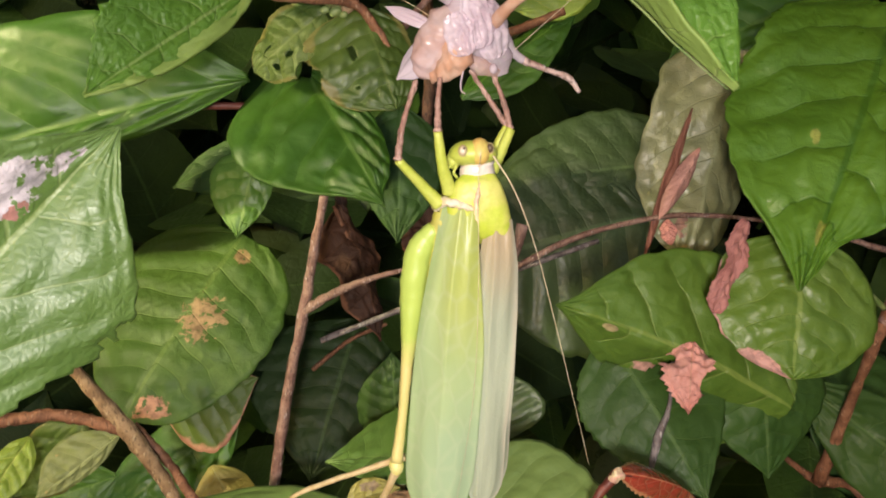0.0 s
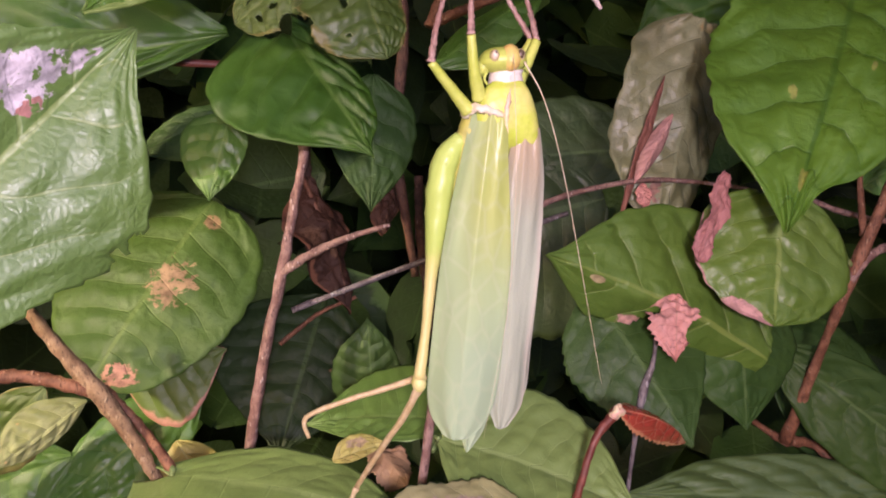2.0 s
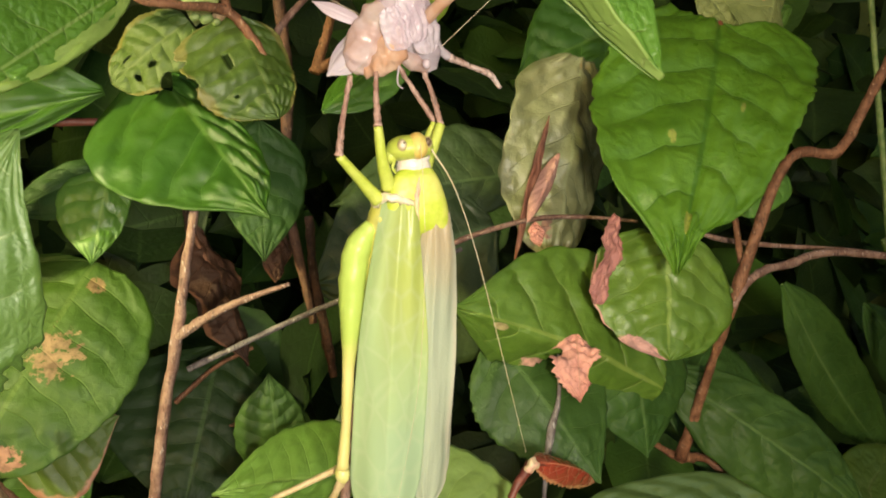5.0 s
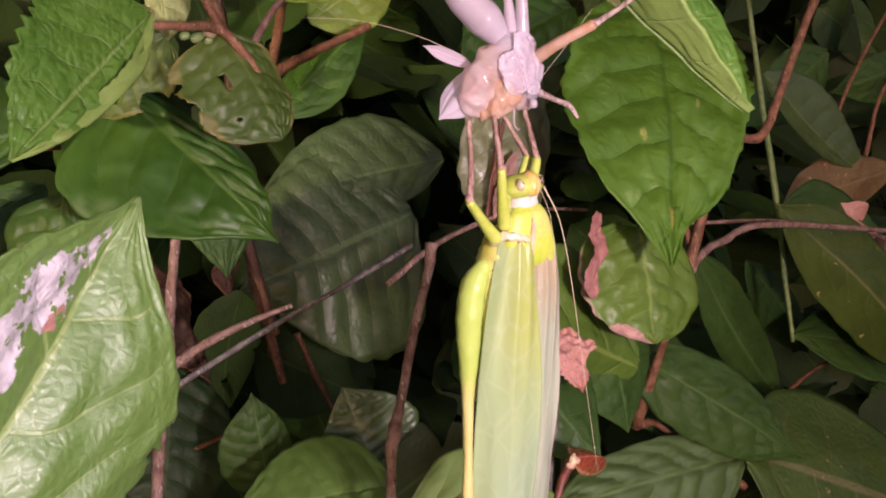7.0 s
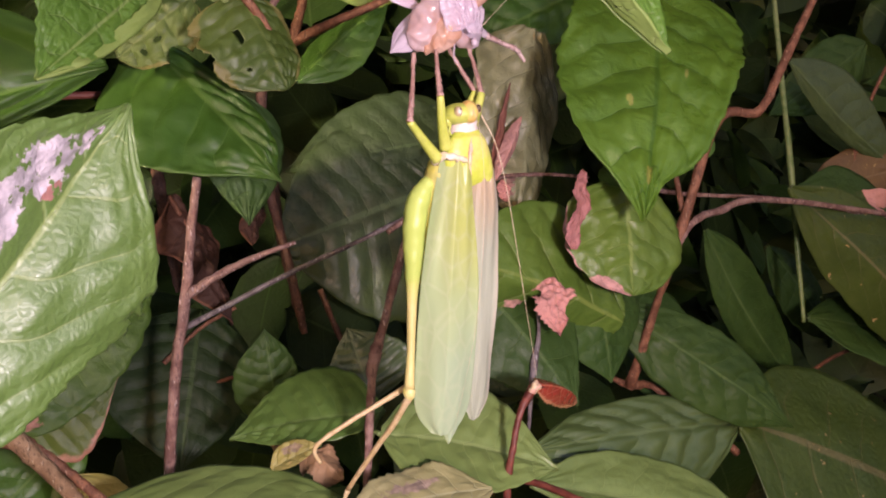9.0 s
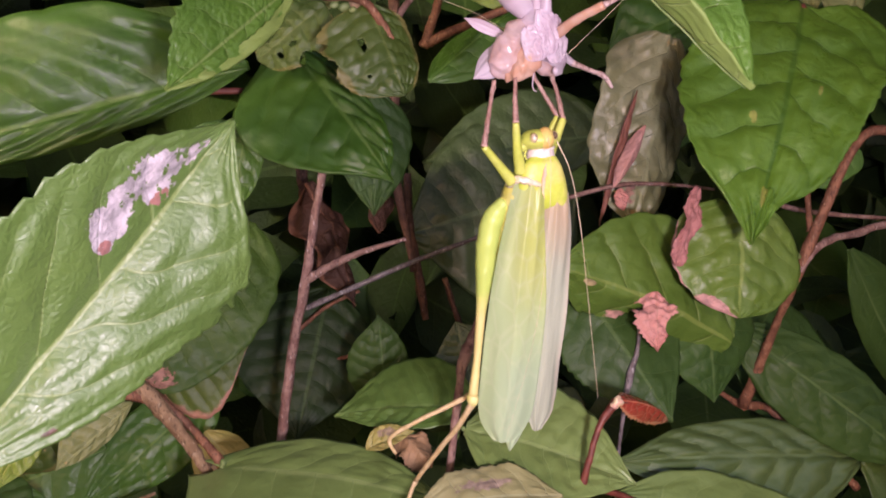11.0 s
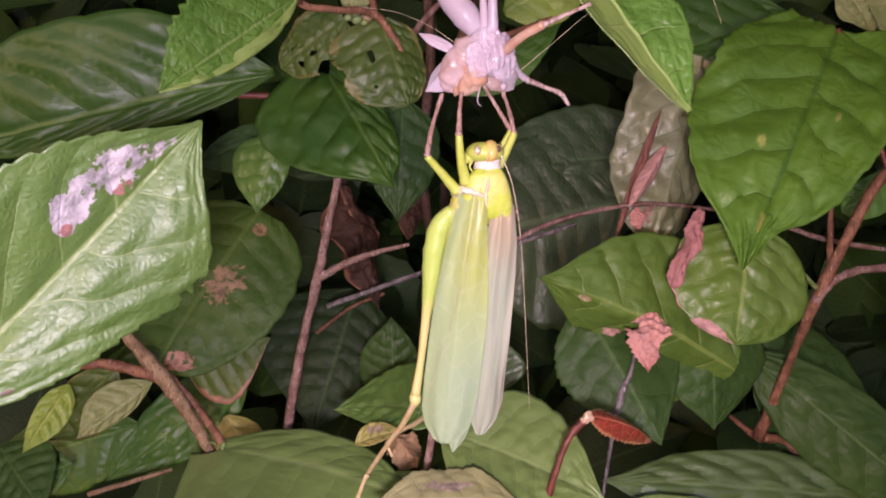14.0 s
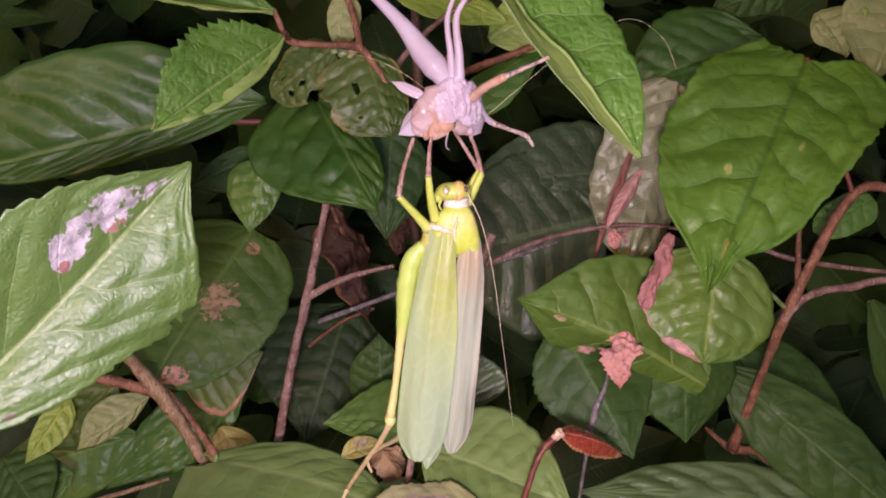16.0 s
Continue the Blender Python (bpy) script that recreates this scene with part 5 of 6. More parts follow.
# ---- near leaves ----
near_leaf = tagged(leaf((-0.0849, 0.1000, 0.8678), (-0.0469, 0.1190, 0.9179), (-0.0726, 0.0890, 0.9027), (-0.0423, 0.1150, 0.8870), G_MINED, name="leaf", shape=("ovate", "obovate"), veins=5.6, bow=.01, cup=(-.05, -.4), quilt=.0009, cell=.35, lump=.0007, scallop=.02, teeth=.055, wave=.01, lobe=.05,
     rib=.0006, nu=110, nv=64, slant=.4, holes=((.615, .96, .012, .06), (.66, .99, .02, .04))), "broad green leaf with a white leaf-miner scar and chewed edge", "leaf", "near leaves")
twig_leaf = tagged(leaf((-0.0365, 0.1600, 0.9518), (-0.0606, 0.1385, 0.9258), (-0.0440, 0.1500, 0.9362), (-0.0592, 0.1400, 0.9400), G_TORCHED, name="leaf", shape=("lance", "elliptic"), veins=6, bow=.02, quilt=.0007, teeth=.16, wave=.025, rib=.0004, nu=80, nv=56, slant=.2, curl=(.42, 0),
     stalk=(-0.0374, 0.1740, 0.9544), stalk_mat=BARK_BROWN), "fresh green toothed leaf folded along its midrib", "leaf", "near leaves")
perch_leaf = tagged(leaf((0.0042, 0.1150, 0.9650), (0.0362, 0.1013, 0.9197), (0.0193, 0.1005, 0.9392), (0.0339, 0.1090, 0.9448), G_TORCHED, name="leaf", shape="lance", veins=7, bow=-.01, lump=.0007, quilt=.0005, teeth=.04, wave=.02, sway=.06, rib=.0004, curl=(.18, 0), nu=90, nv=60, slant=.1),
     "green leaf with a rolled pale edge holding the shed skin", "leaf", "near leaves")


# ---- the katydid ----
katydid = empty("katydid", (0.0010, 0.1141, 0.9073), "fresh pale green katydid hanging from its shed skin by its forelegs", "insect")
def limb(name, pts, radii, mat, parent=katydid, label="", rings=20, rough=0.1, seg=9):
    return part(name, tube(pts, radii, seg, rings, rough), mat, parent, label, at=pts[0])


head = part("head", blob((0.0041, 0.1143, 0.9132), ((.0034, 0, 0), (0, .0026, 0), (-.0004, .0002, .0020)), .0002, 350,
     squash=lambda c: Vector((c.x, c.y, c.z * (1.0 if c.z > 0 else 0.85) + 0.12 * c.x))), K_GREEN, katydid, at=(0.0041, 0.1143, 0.9132))
part("crown", blob((0.0051, 0.1134, 0.9135), ((.0015, 0, .0001), (0, .0019, 0), (-.0001, .0003, .0019)), .0001, 400), K_CROWN, head, "orange-yellow crown stripe", at=(0.0051, 0.1134, 0.9135))
part("mandible", blob((0.0015, 0.1148, 0.9125), ((.0011, 0, .0004), (0, .0014, 0), (-.0002, 0, .0012)), .0002, 500), K_GREEN, head, at=(0.0015, 0.1148, 0.9125))
for at, tone, note in (((0.0027, 0.1119, 0.9134), K_EYE, "pale pinkish eye with a dark ring"), ((0.0064, 0.1126, 0.9138), K_PUPIL, "glossy brown eye")):
    part("socket", blob((at[0], at[1] + .0002, at[2]), ((.0007, 0, 0), (0, .0005, 0), (0, 0, .00085)), u=14, v=10), K_RING, head, at=at)
    eye = part("eye", blob((at[0], at[1] - .0001, at[2]), ((.00048, 0, 0), (0, .0005, 0), (0, 0, .00062)), u=14, v=10), tone, head, note, at=at)
    part("pupil", blob((at[0] + .0001, at[1] - .0005, at[2] + .0002), ((.00016, 0, 0), (0, .00012, 0), (0, 0, .0002)), u=8, v=6), K_PUPIL, eye, at=at)
for k in range(2):
    part("palp", tube([(0.0012, 0.1141, 0.9118), (0.0007, 0.1138, 0.9110), (0.0011, 0.1145, 0.9101)] if k else [(0.0019, 0.1142, 0.9116), (0.0015, 0.1139, 0.9106), (0.0020, 0.1145, 0.9099)], [.00025, .0002, .0002], 6, 10), K_GREEN, head, at=(0.0014, 0.1142, 0.9116))
part("neck", tube([(0.0048, 0.1154, 0.9124), (0.0048, 0.1159, 0.9109), (0.0049, 0.1167, 0.9093)], [.0023, .0025, .0027], 18, 14, .12, .9), K_WHITE, katydid, "white soft neck membrane", at=(0.0048, 0.1152, 0.9114))
part("pronotum", crumple(loft([((0.0026, 0.1152, 0.9104), (0.0074, 0.1154, 0.9105), .0012), ((0.0014, 0.1153, 0.9091), (0.0081, 0.1156, 0.9093), .0020), ((0.0008, 0.1155, 0.9073), (0.0088, 0.1160, 0.9076), .0023), ((0.0004, 0.1161, 0.9053), (0.0094, 0.1165, 0.9054), .0024), ((0.0006, 0.1169, 0.9033), (0.0098, 0.1171, 0.9032), .0023), ((0.0014, 0.1178, 0.9017), (0.0098, 0.1178, 0.9016), .0019), ((0.0022, 0.1190, 0.9008), (0.0094, 0.1190, 0.9007), .0008)], power=.7), .0001, 330), K_SHIELD, katydid, "yellow-green saddle-shaped neck shield", at=(0.0048, 0.1172, 0.9065))
part("seam", tube([(0.0051, 0.1136, 0.9093), (0.0048, 0.1135, 0.9073), (0.0046, 0.1139, 0.9052), (0.0050, 0.1151, 0.9026)], [.0001, .0004, .0003, .0001], 7, 24, .9), K_PINK, katydid, "pink split seam down the back", at=(0.0046, 0.1133, 0.9063))
part("thorax", tube([(0.0018, 0.1171, 0.9074), (0.0013, 0.1182, 0.9042), (0.0012, 0.1198, 0.9013), (0.0022, 0.1217, 0.8972)], [.0022, .0030, .0031, .0022], 18, 24, .08, 1.0), K_YELLOW, katydid, at=(0.0013, 0.1177, 0.9044))
part("collar", tube([(-0.0013, 0.1158, 0.9061), (0.0005, 0.1142, 0.9066), (0.0025, 0.1137, 0.9061), (0.0042, 0.1138, 0.9055)], [.0009, .0007, .0006, .0003], 10, 24, .8, .6), K_FOLD, katydid, "white membrane fold", at=(0.0011, 0.1143, 0.9063))
part("abdomen", tube([(0.0014, 0.1187, 0.9021), (0.0000, 0.1210, 0.8945), (-0.0005, 0.1235, 0.8865), (-0.0004, 0.1271, 0.8763)], [.0030, .0029, .0023, .0010], 16, 40, .12), K_YELLOW, katydid, "yellow abdomen behind the wings", at=(0.0015, 0.1213, 0.9013))
# grasping legs
limb("front_femur", [(-0.0005, 0.1153, 0.9063), (-0.0030, 0.1137, 0.9089), (-0.0061, 0.1111, 0.9120)], [.0011, .0008, .0006], K_GREEN)
limb("front_tibia", [(-0.0061, 0.1111, 0.9120), (-0.0055, 0.1105, 0.9165), (-0.0037, 0.1128, 0.9231)], [.00055, .00038, .00036], K_SHIN, label="pinkish brown shin", rough=.55, rings=36)
limb("front_femur", [(0.0010, 0.1150, 0.9079), (-0.0001, 0.1127, 0.9116), (-0.0007, 0.1108, 0.9158)], [.0011, .0008, .0006], K_GREEN)
limb("front_tibia", [(-0.0007, 0.1108, 0.9158), (-0.0007, 0.1110, 0.9201), (-0.0001, 0.1120, 0.9256)], [.00055, .00038, .00036], K_SHIN, label="pinkish brown shin", rough=.55, rings=36)
limb("middle_femur", [(0.0070, 0.1173, 0.9111), (0.0082, 0.1177, 0.9137), (0.0097, 0.1180, 0.9172)], [.0009, .0008, .0007], K_GREEN)
limb("middle_tibia", [(0.0097, 0.1180, 0.9172), (0.0085, 0.1170, 0.9213), (0.0070, 0.1155, 0.9247)], [.0005, .00036, .00034], K_SHIN, label="pinkish brown shin", rough=.55, rings=36)
limb("middle_femur", [(0.0070, 0.1201, 0.9120), (0.0079, 0.1200, 0.9150), (0.0093, 0.1199, 0.9178)], [.0008, .0007, .0006], K_GREEN)
limb("middle_tibia", [(0.0094, 0.1199, 0.9178), (0.0068, 0.1190, 0.9215), (0.0039, 0.1175, 0.9257)], [.0005, .00036, .00034], K_SHIN, label="pinkish brown shin", rough=.55, rings=36)
# hind legs
limb("coxa", [(0.0005, 0.1185, 0.9029), (-0.0013, 0.1191, 0.9025)], [.0019, .0016], K_YELLOW, rings=8)
limb("hind_femur", [(-0.0011, 0.1180, 0.9031), (-0.0033, 0.1186, 0.9000), (-0.0043, 0.1197, 0.8950), (-0.0047, 0.1206, 0.8897), (-0.0053, 0.1215, 0.8834), (-0.0061, 0.1224, 0.8748), (-0.0070, 0.1228, 0.8681)],
     [.0012, .0020, .0020, .0016, .0009, .0007, .0009], K_THIGH, label="swollen green thigh tapering to yellow", rings=48, seg=14)
part("knee", blob((-0.0070, 0.1229, 0.8675), ((.0011, 0, .0001), (0, .0011, 0), (-.0002, 0, .0014)), .0002, 700), K_SHANK, katydid, "pale yellow knee", at=(-0.0070, 0.1229, 0.8675))
limb("hind_tibia", [(-0.0069, 0.1230, 0.8670), (-0.0091, 0.1266, 0.8619), (-0.0125, 0.1314, 0.8559), (-0.0163, 0.1369, 0.8488)], [.0007, .00055, .0005, .00045], K_STRAW, label="straw-brown hind shin", rough=.3)
limb("tarsus", [(-0.0163, 0.1369, 0.8488), (-0.0173, 0.1374, 0.8463), (-0.0181, 0.1380, 0.8434)], [.0005, .0004, .0005], K_STRAW, rings=12, rough=.5)
HIP = (-0.0058, 0.1253, 0.8683)
far_tibia = part("far_tibia", tube([HIP, (-0.0108, 0.1268, 0.8659), (-0.0171, 0.1273, 0.8632), (-0.0221, 0.1279, 0.8607), (-0.0232, 0.1282, 0.8591), (-0.0223, 0.1287, 0.8568)], [.0006, .0005, .00045, .0004, .0004, .0003], 8, 30, .3), K_STRAW, katydid, "straw-brown hind shin behind", at=HIP)


def wing(name, base, tip, left, right, mat, label, **kw):
    bm, line = blade_sheet(base, tip, left, right, **kw)
    return part(name, bm, [mat, mat], katydid, label, at=base)


wing("forewing", (0.0025, 0.1137, 0.9063), (-0.0016, 0.1238, 0.8588), (-0.0053, 0.1221, 0.8749), (0.0057, 0.1179, 0.8850), W_TEGMEN, "long pale green leaf-like forewing", shape=("tegmen", "fan"), veins=15, slant=.45, bow=.025, quilt=.00003, cup=-.1, nu=80, nv=40, thick=.00012, scallop=0)
wing("forewing", (0.0046, 0.1200, 0.8983), (0.0005, 0.1268, 0.8563), (0.0001, 0.1246, 0.8713), (0.0059, 0.1234, 0.8845), W_TEGMEN, "pale forewing folded underneath", shape="wing", veins=15, slant=.45, bow=.0, quilt=.00003, nu=50, nv=24, thick=.00012, scallop=0)
wing("hind_wing", (0.0074, 0.1150, 0.9041), (0.0055, 0.1260, 0.8599), (0.0046, 0.1196, 0.8849), (0.0109, 0.1186, 0.8933), W_HIND, "crumpled whitish pleated hind wing with a beige base", shape="strap", veins=8, along=True, bow=.02, quilt=.00003, lump=.00012, cup=-.08, wave=.003, nu=90, nv=52, thick=.00012, scallop=0)
wing("hind_wing", (0.0087, 0.1177, 0.9019), (0.0082, 0.1269, 0.8632), (0.0070, 0.1227, 0.8803), (0.0107, 0.1222, 0.8847), W_HIND, "crumpled whitish pleated hind wing", shape="hem", veins=7, along=True, bow=.02, quilt=.00005, lump=.00015, cup=-.05, wave=.006, nu=60, nv=32, thick=.00012, scallop=0)

# antennae
A1, A2 = (0.0069, 0.1127, 0.9128), (0.0053, 0.1125, 0.9146)
antenna_a = part("antenna", tube([A1, (0.0094, 0.1137, 0.9075), (0.0117, 0.1164, 0.8986), (0.0138, 0.1197, 0.8850), (0.0164, 0.1238, 0.8659)], [.00013, .00008, .00006, .00005, .00003], 6, 40), K_THREAD, katydid, "long thread-like antenna", at=A1)
antenna_b = part("antenna", tube([A2, (0.0038, 0.1079, 0.9080), (0.0025, 0.1088, 0.8965), (-0.0002, 0.1134, 0.8794), (-0.0053, 0.1199, 0.8607)], [.00006, .00004, .00003, .00003, .00002], 6, 40), K_THREAD, katydid, "long thread-like antenna", at=A2)

# ---- the shed skin ----
skin = empty("shed_skin", (0.0034, 0.1120, 0.9296), "papery pinkish-white shed insect skin clinging to a leaf", "shed skin")
def husk(name, pts, radii, mat, label="", rings=24, rough=.15, seg=12, flat=1.0):
    return part(name, tube(pts, radii, seg, rings, rough, flat), mat, skin, label, at=pts[0])


def film(name, pts, radii, mat, label="", flat=.8, amp=.0004, freq=230):
    return part(name, crumple(tube(pts, radii, 36, 44, .05, flat), amp, freq), mat, skin, label, at=pts[0])


film("thorax", [(0.0036, 0.1105, 0.9349), (0.0036, 0.1110, 0.9329), (0.0041, 0.1120, 0.9304), (0.0045, 0.1130, 0.9284)], [.0012, .0030, .0036, .0026], X_SKIN, "crumpled glossy white chest skin")
film("abdomen", [(0.0022, 0.1115, 0.9330), (0.0005, 0.1118, 0.9307), (-0.0009, 0.1125, 0.9281), (-0.0022, 0.1135, 0.9254), (-0.0031, 0.1140, 0.9237)], [.0014, .0026, .0029, .0022, .0007], X_TAN, "tan translucent bag of skin", amp=.0005, freq=400)
film("belly", [(0.0033, 0.1110, 0.9285), (0.0021, 0.1110, 0.9266), (0.0003, 0.1122, 0.9247), (-0.0017, 0.1135, 0.9235)], [.0012, .0022, .0019, .0006], X_ORANGE, "tan bulge", amp=.0005, freq=420)
film("head", [(0.0049, 0.1125, 0.9305), (0.0063, 0.1140, 0.9285), (0.0076, 0.1155, 0.9265), (0.0084, 0.1162, 0.9246)], [.0016, .0026, .0023, .0009], X_SKIN, "empty white head skin", amp=.0002)
film("jaw", [(0.0034, 0.1135, 0.9262), (0.0054, 0.1140, 0.9254), (0.0078, 0.1155, 0.9250)], [.0006, .0013, .0009], X_TAN, amp=.0003)
film("side", [(0.0063, 0.1125, 0.9339), (0.0070, 0.1130, 0.9319), (0.0080, 0.1145, 0.9297)], [.0008, .0018, .0012], X_SKIN, amp=.0002)
for k, (p, q, l, r) in enumerate((((0.0036, 0.1085, 0.9340), (0.0051, 0.1095, 0.9268), (0.0025, 0.1085, 0.9299), (0.0065, 0.1095, 0.9307)), ((0.0017, 0.1085, 0.9314), (0.0032, 0.1090, 0.9257), (0.0002, 0.1090, 0.9282), (0.0039, 0.1085, 0.9288)), ((0.0055, 0.1095, 0.9330), (0.0074, 0.1120, 0.9260), (0.0043, 0.1095, 0.9292), (0.0087, 0.1120, 0.9299)))):
    bm, line = blade_sheet(p, q, l, r, shape="hem", quilt=.00035, along=True, lump=.0003, wave=.05, bow=.05, veins=3, scallop=0, nu=40, nv=24, thick=.0001, seed=k + 2)
    part("flap", crumple(bm, .0002, 420), [X_SKIN, X_SKIN], skin, "torn wrinkled flap of white skin", at=p)
part("eye_skin", blob((0.0069, 0.1125, 0.9247), ((.0006, 0, 0), (0, .0005, 0), (0, 0, .0007)), u=12, v=8), X_SKIN, skin, at=(0.0069, 0.1125, 0.9247))
for p, q, l, r in (((-0.0008, 0.1145, 0.9307), (-0.0082, 0.1145, 0.9339), (-0.0052, 0.1145, 0.9315), (-0.0043, 0.1145, 0.9333)), ((0.0001, 0.1125, 0.9303), (-0.0066, 0.1160, 0.9239), (-0.0047, 0.1160, 0.9284), (-0.0018, 0.1130, 0.9249))):
    bm, line = blade_sheet(p, q, l, r, shape="elliptic", quilt=.0002, bow=.06, veins=5, along=True, nu=30, nv=18, thick=.0002, seed=4)
    part("wing_pad", bm, [X_SMOOTH, X_SMOOTH], skin, "thin pale wing pad skin", at=p)
husk("hind_femur", [(0.0019, 0.1110, 0.9338), (0.0000, 0.1110, 0.9362), (-0.0025, 0.1115, 0.9391), (-0.0067, 0.1120, 0.9444), (-0.0127, 0.1130, 0.9501), (-0.0192, 0.1140, 0.9547)], [.0016, .0025, .0023, .0014, .0008, .0007], X_SMOOTH, "long pale swollen thigh skin", 40, .03)
husk("hind_tibia", [(-0.0192, 0.1140, 0.9547), (-0.0232, 0.1160, 0.9614), (-0.0270, 0.1180, 0.9685)], [.0008, .0005, .0005], X_LEG)
husk("leg", [(0.0032, 0.1100, 0.9336), (0.0027, 0.1090, 0.9385), (0.0019, 0.1080, 0.9441), (0.0033, 0.1070, 0.9491), (0.0048, 0.1060, 0.9540)], [.0009, .0006, .0005, .0003, .0004], X_SMOOTH)
husk("leg", [(0.0045, 0.1095, 0.9335), (0.0042, 0.1080, 0.9383), (0.0035, 0.1070, 0.9442), (0.0055, 0.1060, 0.9484), (0.0086, 0.1050, 0.9535)], [.0010, .0008, .0006, .0004, .0005], X_SMOOTH)
husk("front_femur", [(0.0051, 0.1140, 0.9299), (0.0067, 0.1115, 0.9305), (0.0090, 0.1070, 0.9320), (0.0123, 0.1035, 0.9334)], [.0012, .0010, .0008, .0007], X_ORANGE, "orange-tan thigh skin")
husk("front_tibia", [(0.0123, 0.1035, 0.9334), (0.0171, 0.1035, 0.9357), (0.0211, 0.1045, 0.9378), (0.0222, 0.1045, 0.9385)], [.0005, .00032, .0004, .0003], X_LEG, rough=.3, rings=36)
husk("leg", [(0.0083, 0.1150, 0.9305), (0.0098, 0.1170, 0.9283), (0.0115, 0.1180, 0.9271)], [.0009, .0007, .0006], X_SKIN)
husk("foot", [(0.0115, 0.1180, 0.9271), (0.0154, 0.1195, 0.9260), (0.0184, 0.1205, 0.9251), (0.0201, 0.1210, 0.9231)], [.0006, .0004, .0005, .0003], X_LEG, rough=.3, rings=36)
husk("thread", [(0.0034, 0.1118, 0.9257), (0.0029, 0.1114, 0.9248), (0.0026, 0.1110, 0.9234), (0.0024, 0.1110, 0.9223), (0.0025, 0.1110, 0.9214), (0.0031, 0.1110, 0.9209)], [.00016, .00016, .00014, .00013, .00012, .00008], X_SKIN, "white curly breathing-tube lining", seg=6)
husk("antenna", [(0.0101, 0.1160, 0.9281), (0.0165, 0.1160, 0.9338), (0.0233, 0.1170, 0.9398), (0.0333, 0.1180, 0.9467), (0.0395, 0.1190, 0.9482), (0.0452, 0.1200, 0.9448), (0.0483, 0.1210, 0.9391)], [.00005, .00004, .00004, .00004, .00003, .00003, .00003], K_THREAD, rings=50, seg=6, rough=0)
husk("antenna", [(-0.0008, 0.1160, 0.9322), (-0.0061, 0.1200, 0.9365), (-0.0127, 0.1250, 0.9402), (-0.0197, 0.1300, 0.9422)], [.00005, .00004, .00003, .00003], K_THREAD, rings=30, seg=6, rough=0)


# ---- a second hand torch, held beside the shrubs and waved over the leaves ----
def hand_torch():
    """A short flashlight that shines along its own -z: a hollow head with the lit lens set deep in it, and a ribbed grip behind."""
    ob = empty("hand_torch", (0, 0, 0), "black hand torch with a warm lit lens, held beside the shrubs", "torch")

    def turned(name, outline, mat, label=""):
        bm = bmesh.new()
        rings = [[bm.verts.new((r * math.cos(k * math.pi / 12), r * math.sin(k * math.pi / 12), z)) for k in range(24)] for r, z in outline]
        for p, q in zip(rings, rings[1:]):
            for k in range(24):
                bm.faces.new((p[k], p[(k + 1) % 24], q[(k + 1) % 24], q[k]))
        bm.faces.new(rings[-1])
        if name == "lens":
            bm.faces.new(rings[0][::-1])
        bmesh.ops.recalc_face_normals(bm, faces=bm.faces)
        return part(name, bm, mat, ob, label)

    turned("head", [(.0098, .0), (.0098, -.046), (.0112, -.047), (.0125, -.045), (.0125, -.012), (.009, .001), (.003, .0012)], TORCH_BLACK)
    turned("grip", [(.0085, .0016), (.0085, .012), (.0078, .013), (.0085, .014), (.0085, .026), (.0078, .027), (.0085, .028), (.0085, .055), (.006, .058)], TORCH_BLACK)
    turned("lens", [(.0078, -.003), (.0078, -.001)], TORCH_GLOW, "glowing warm lens")
    return ob


second_torch = hand_torch()

# ---- what moves ----
def swing(ob, rows):
    """Turns a part on its hinge: seconds and degrees about the depth, side and upright axes."""
    at = ob.location.copy()
    walk(ob, [(t, pose(at.x, at.y, at.z, rx, ry, rz)) for t, ry, rx, rz in rows])


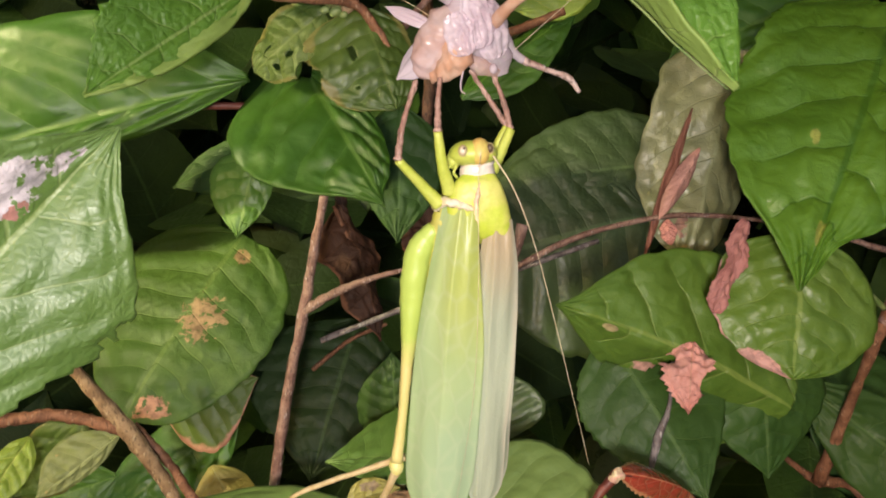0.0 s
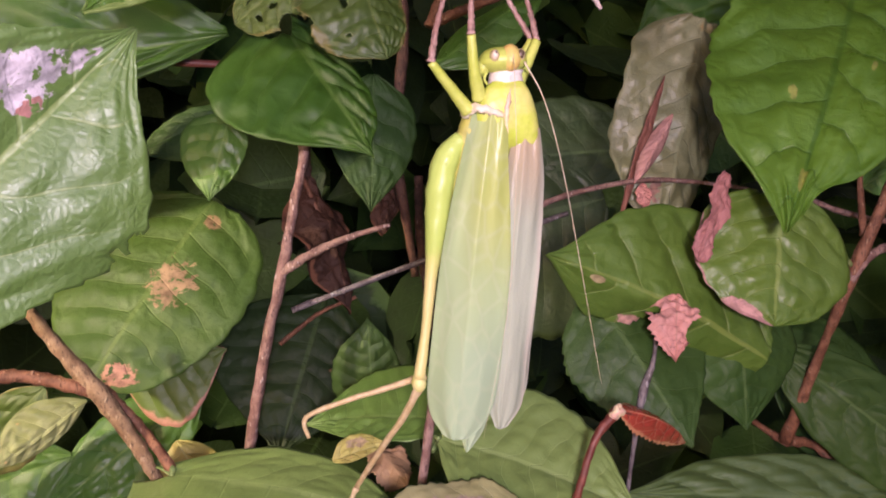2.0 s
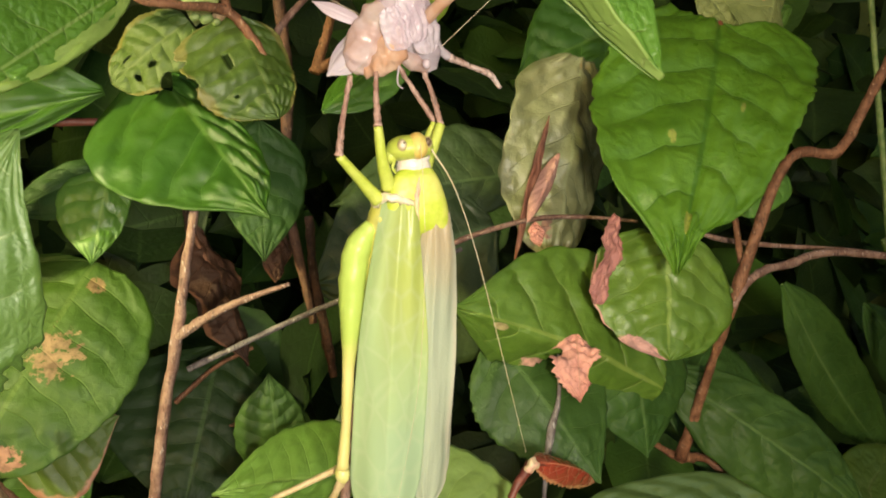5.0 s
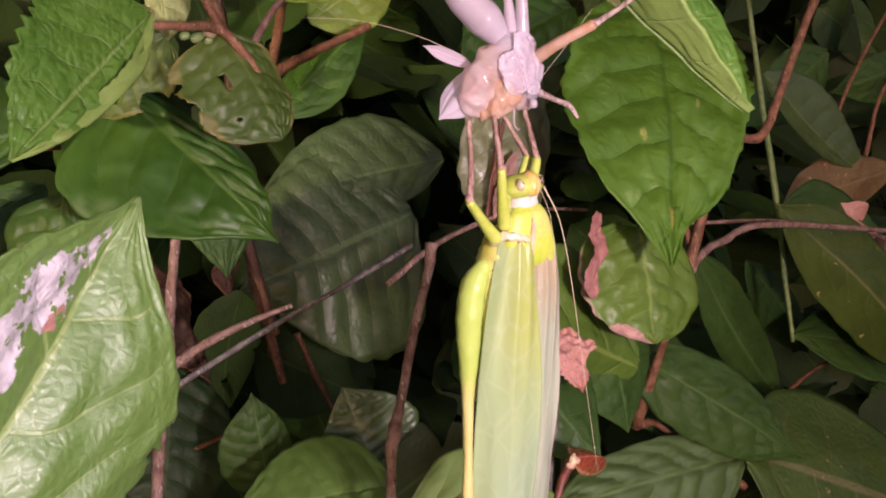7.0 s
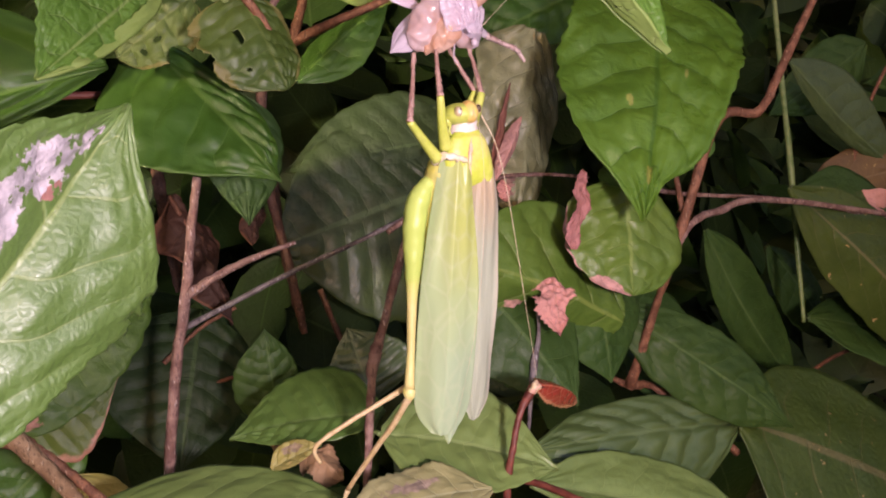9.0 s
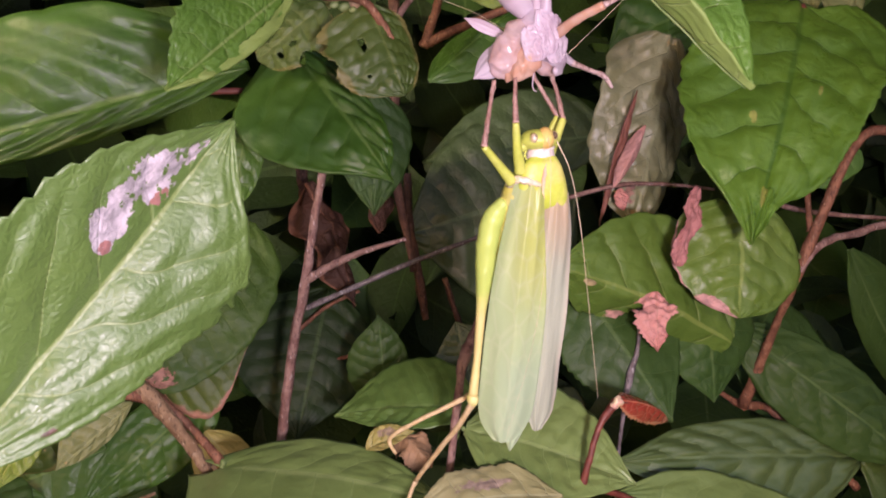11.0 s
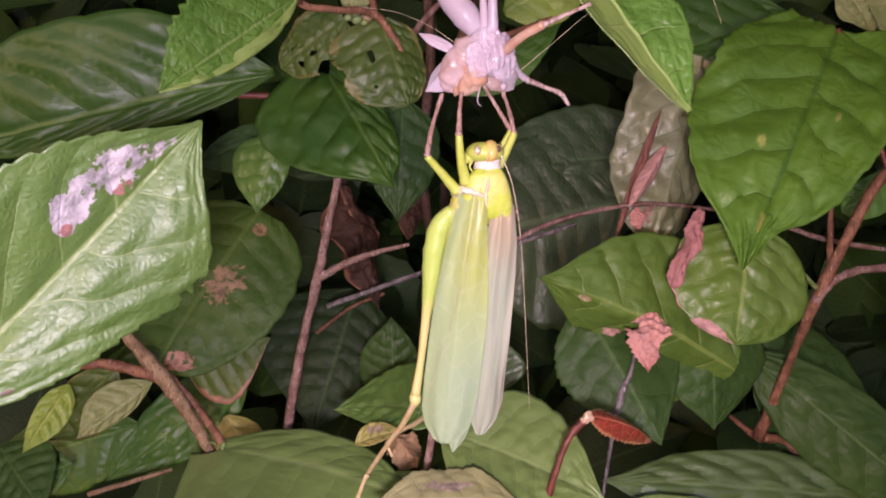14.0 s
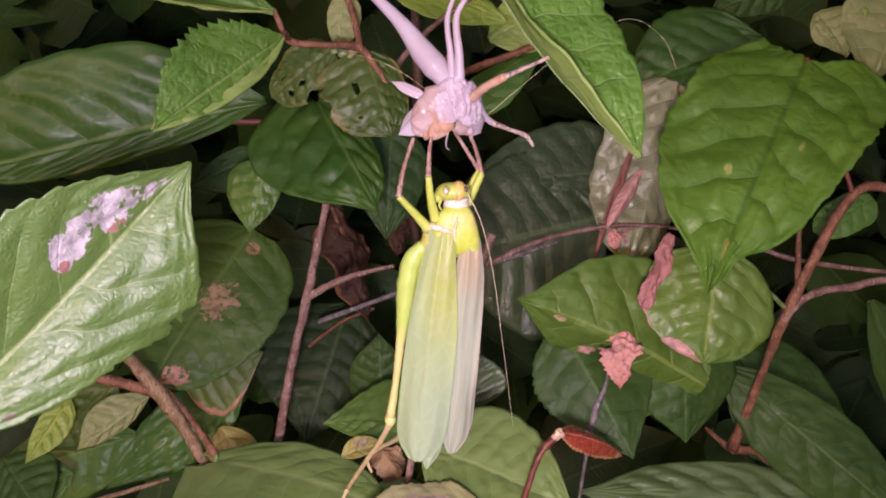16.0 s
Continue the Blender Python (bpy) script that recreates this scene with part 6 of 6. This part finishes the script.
def motions():
    swing(antenna_a, [(0, -7, 0, 0), (1.5, -5, 0, 0), (2.5, -6, 0, 0), (4, -8, 0, 0), (7, -1, 0, 0), (8.5, -2, 0, 0), (10, -1, 0, 0), (12.5, 0, 0, 0), (13.5, 3, 0, 0), (14.5, 0, 0, 0), (16, -2, 0, 0)])
    swing(antenna_b, [(0, -7, 0, 0), (1.5, -8, 0, 0), (4, -6, 0, 0), (7, -4, 0, 0), (8.5, -5, 0, 0), (10.2, -4, 0, 0), (12.5, 0, 0, 0), (13.5, 5, 0, 0), (14.5, 0, 0, 0), (16, 0, 0, 0)])
    held, away = (-0.33, -0.04, 1.0), (-0.3, 0.4, 1.25)
    walk(second_torch, [(t, look(held, aim)) for t, aim in (
        (0.0, (-0.125, 0.21, 0.94)), (1.0, (-0.12, 0.21, 0.93)), (2.0, (-0.13, 0.21, 0.9)), (3.0, (-0.115, 0.21, 0.91)), (4.0, (-0.095, 0.21, 0.93)), (4.7, (-0.075, 0.21, 0.92)),
        (6.3, (-0.14, 0.21, 0.98)), (6.9, (-0.14, 0.21, 0.985)), (7.6, (-0.15, 0.22, 0.98)), (8.2, (-0.18, 0.25, 1.0)), (8.8, (-0.145, 0.21, 0.985)), (9.4, (-0.125, 0.21, 0.975)), (10.2, (-0.12, 0.21, 0.97)),
        (11.3, (-0.17, 0.25, 1.02)), (12.2, away), (13.4, away), (14.6, away), (14.85, (-0.21, 0.23, 1.0)), (15.0, (-0.17, 0.215, 0.963)), (15.15, (-0.165, 0.21, 0.96)), (15.4, (-0.23, 0.27, 1.04)), (15.7, away), (16.0, away))])
    p = far_tibia.location.copy()
    rows = [(0, 0, 0, 0, 4, 0), (1.5, 0, 0, 0, 6, 0), (4.5, 0, 0, 0, 4, 0), (7, 0, 0, 0, 0, 0), (10, 0, 0, 0, 0, 0), (12.5, .0006, .001, -.0012, -8, -48), (13.5, .0014, .002, -.0046, -4, -52), (16, .0014, .002, -.0046, -4, -52)]
    walk(far_tibia, [(t, pose(p.x + x, p.y + y, p.z + z, 0, ry, rz)) for t, x, y, z, ry, rz in rows])


motions()
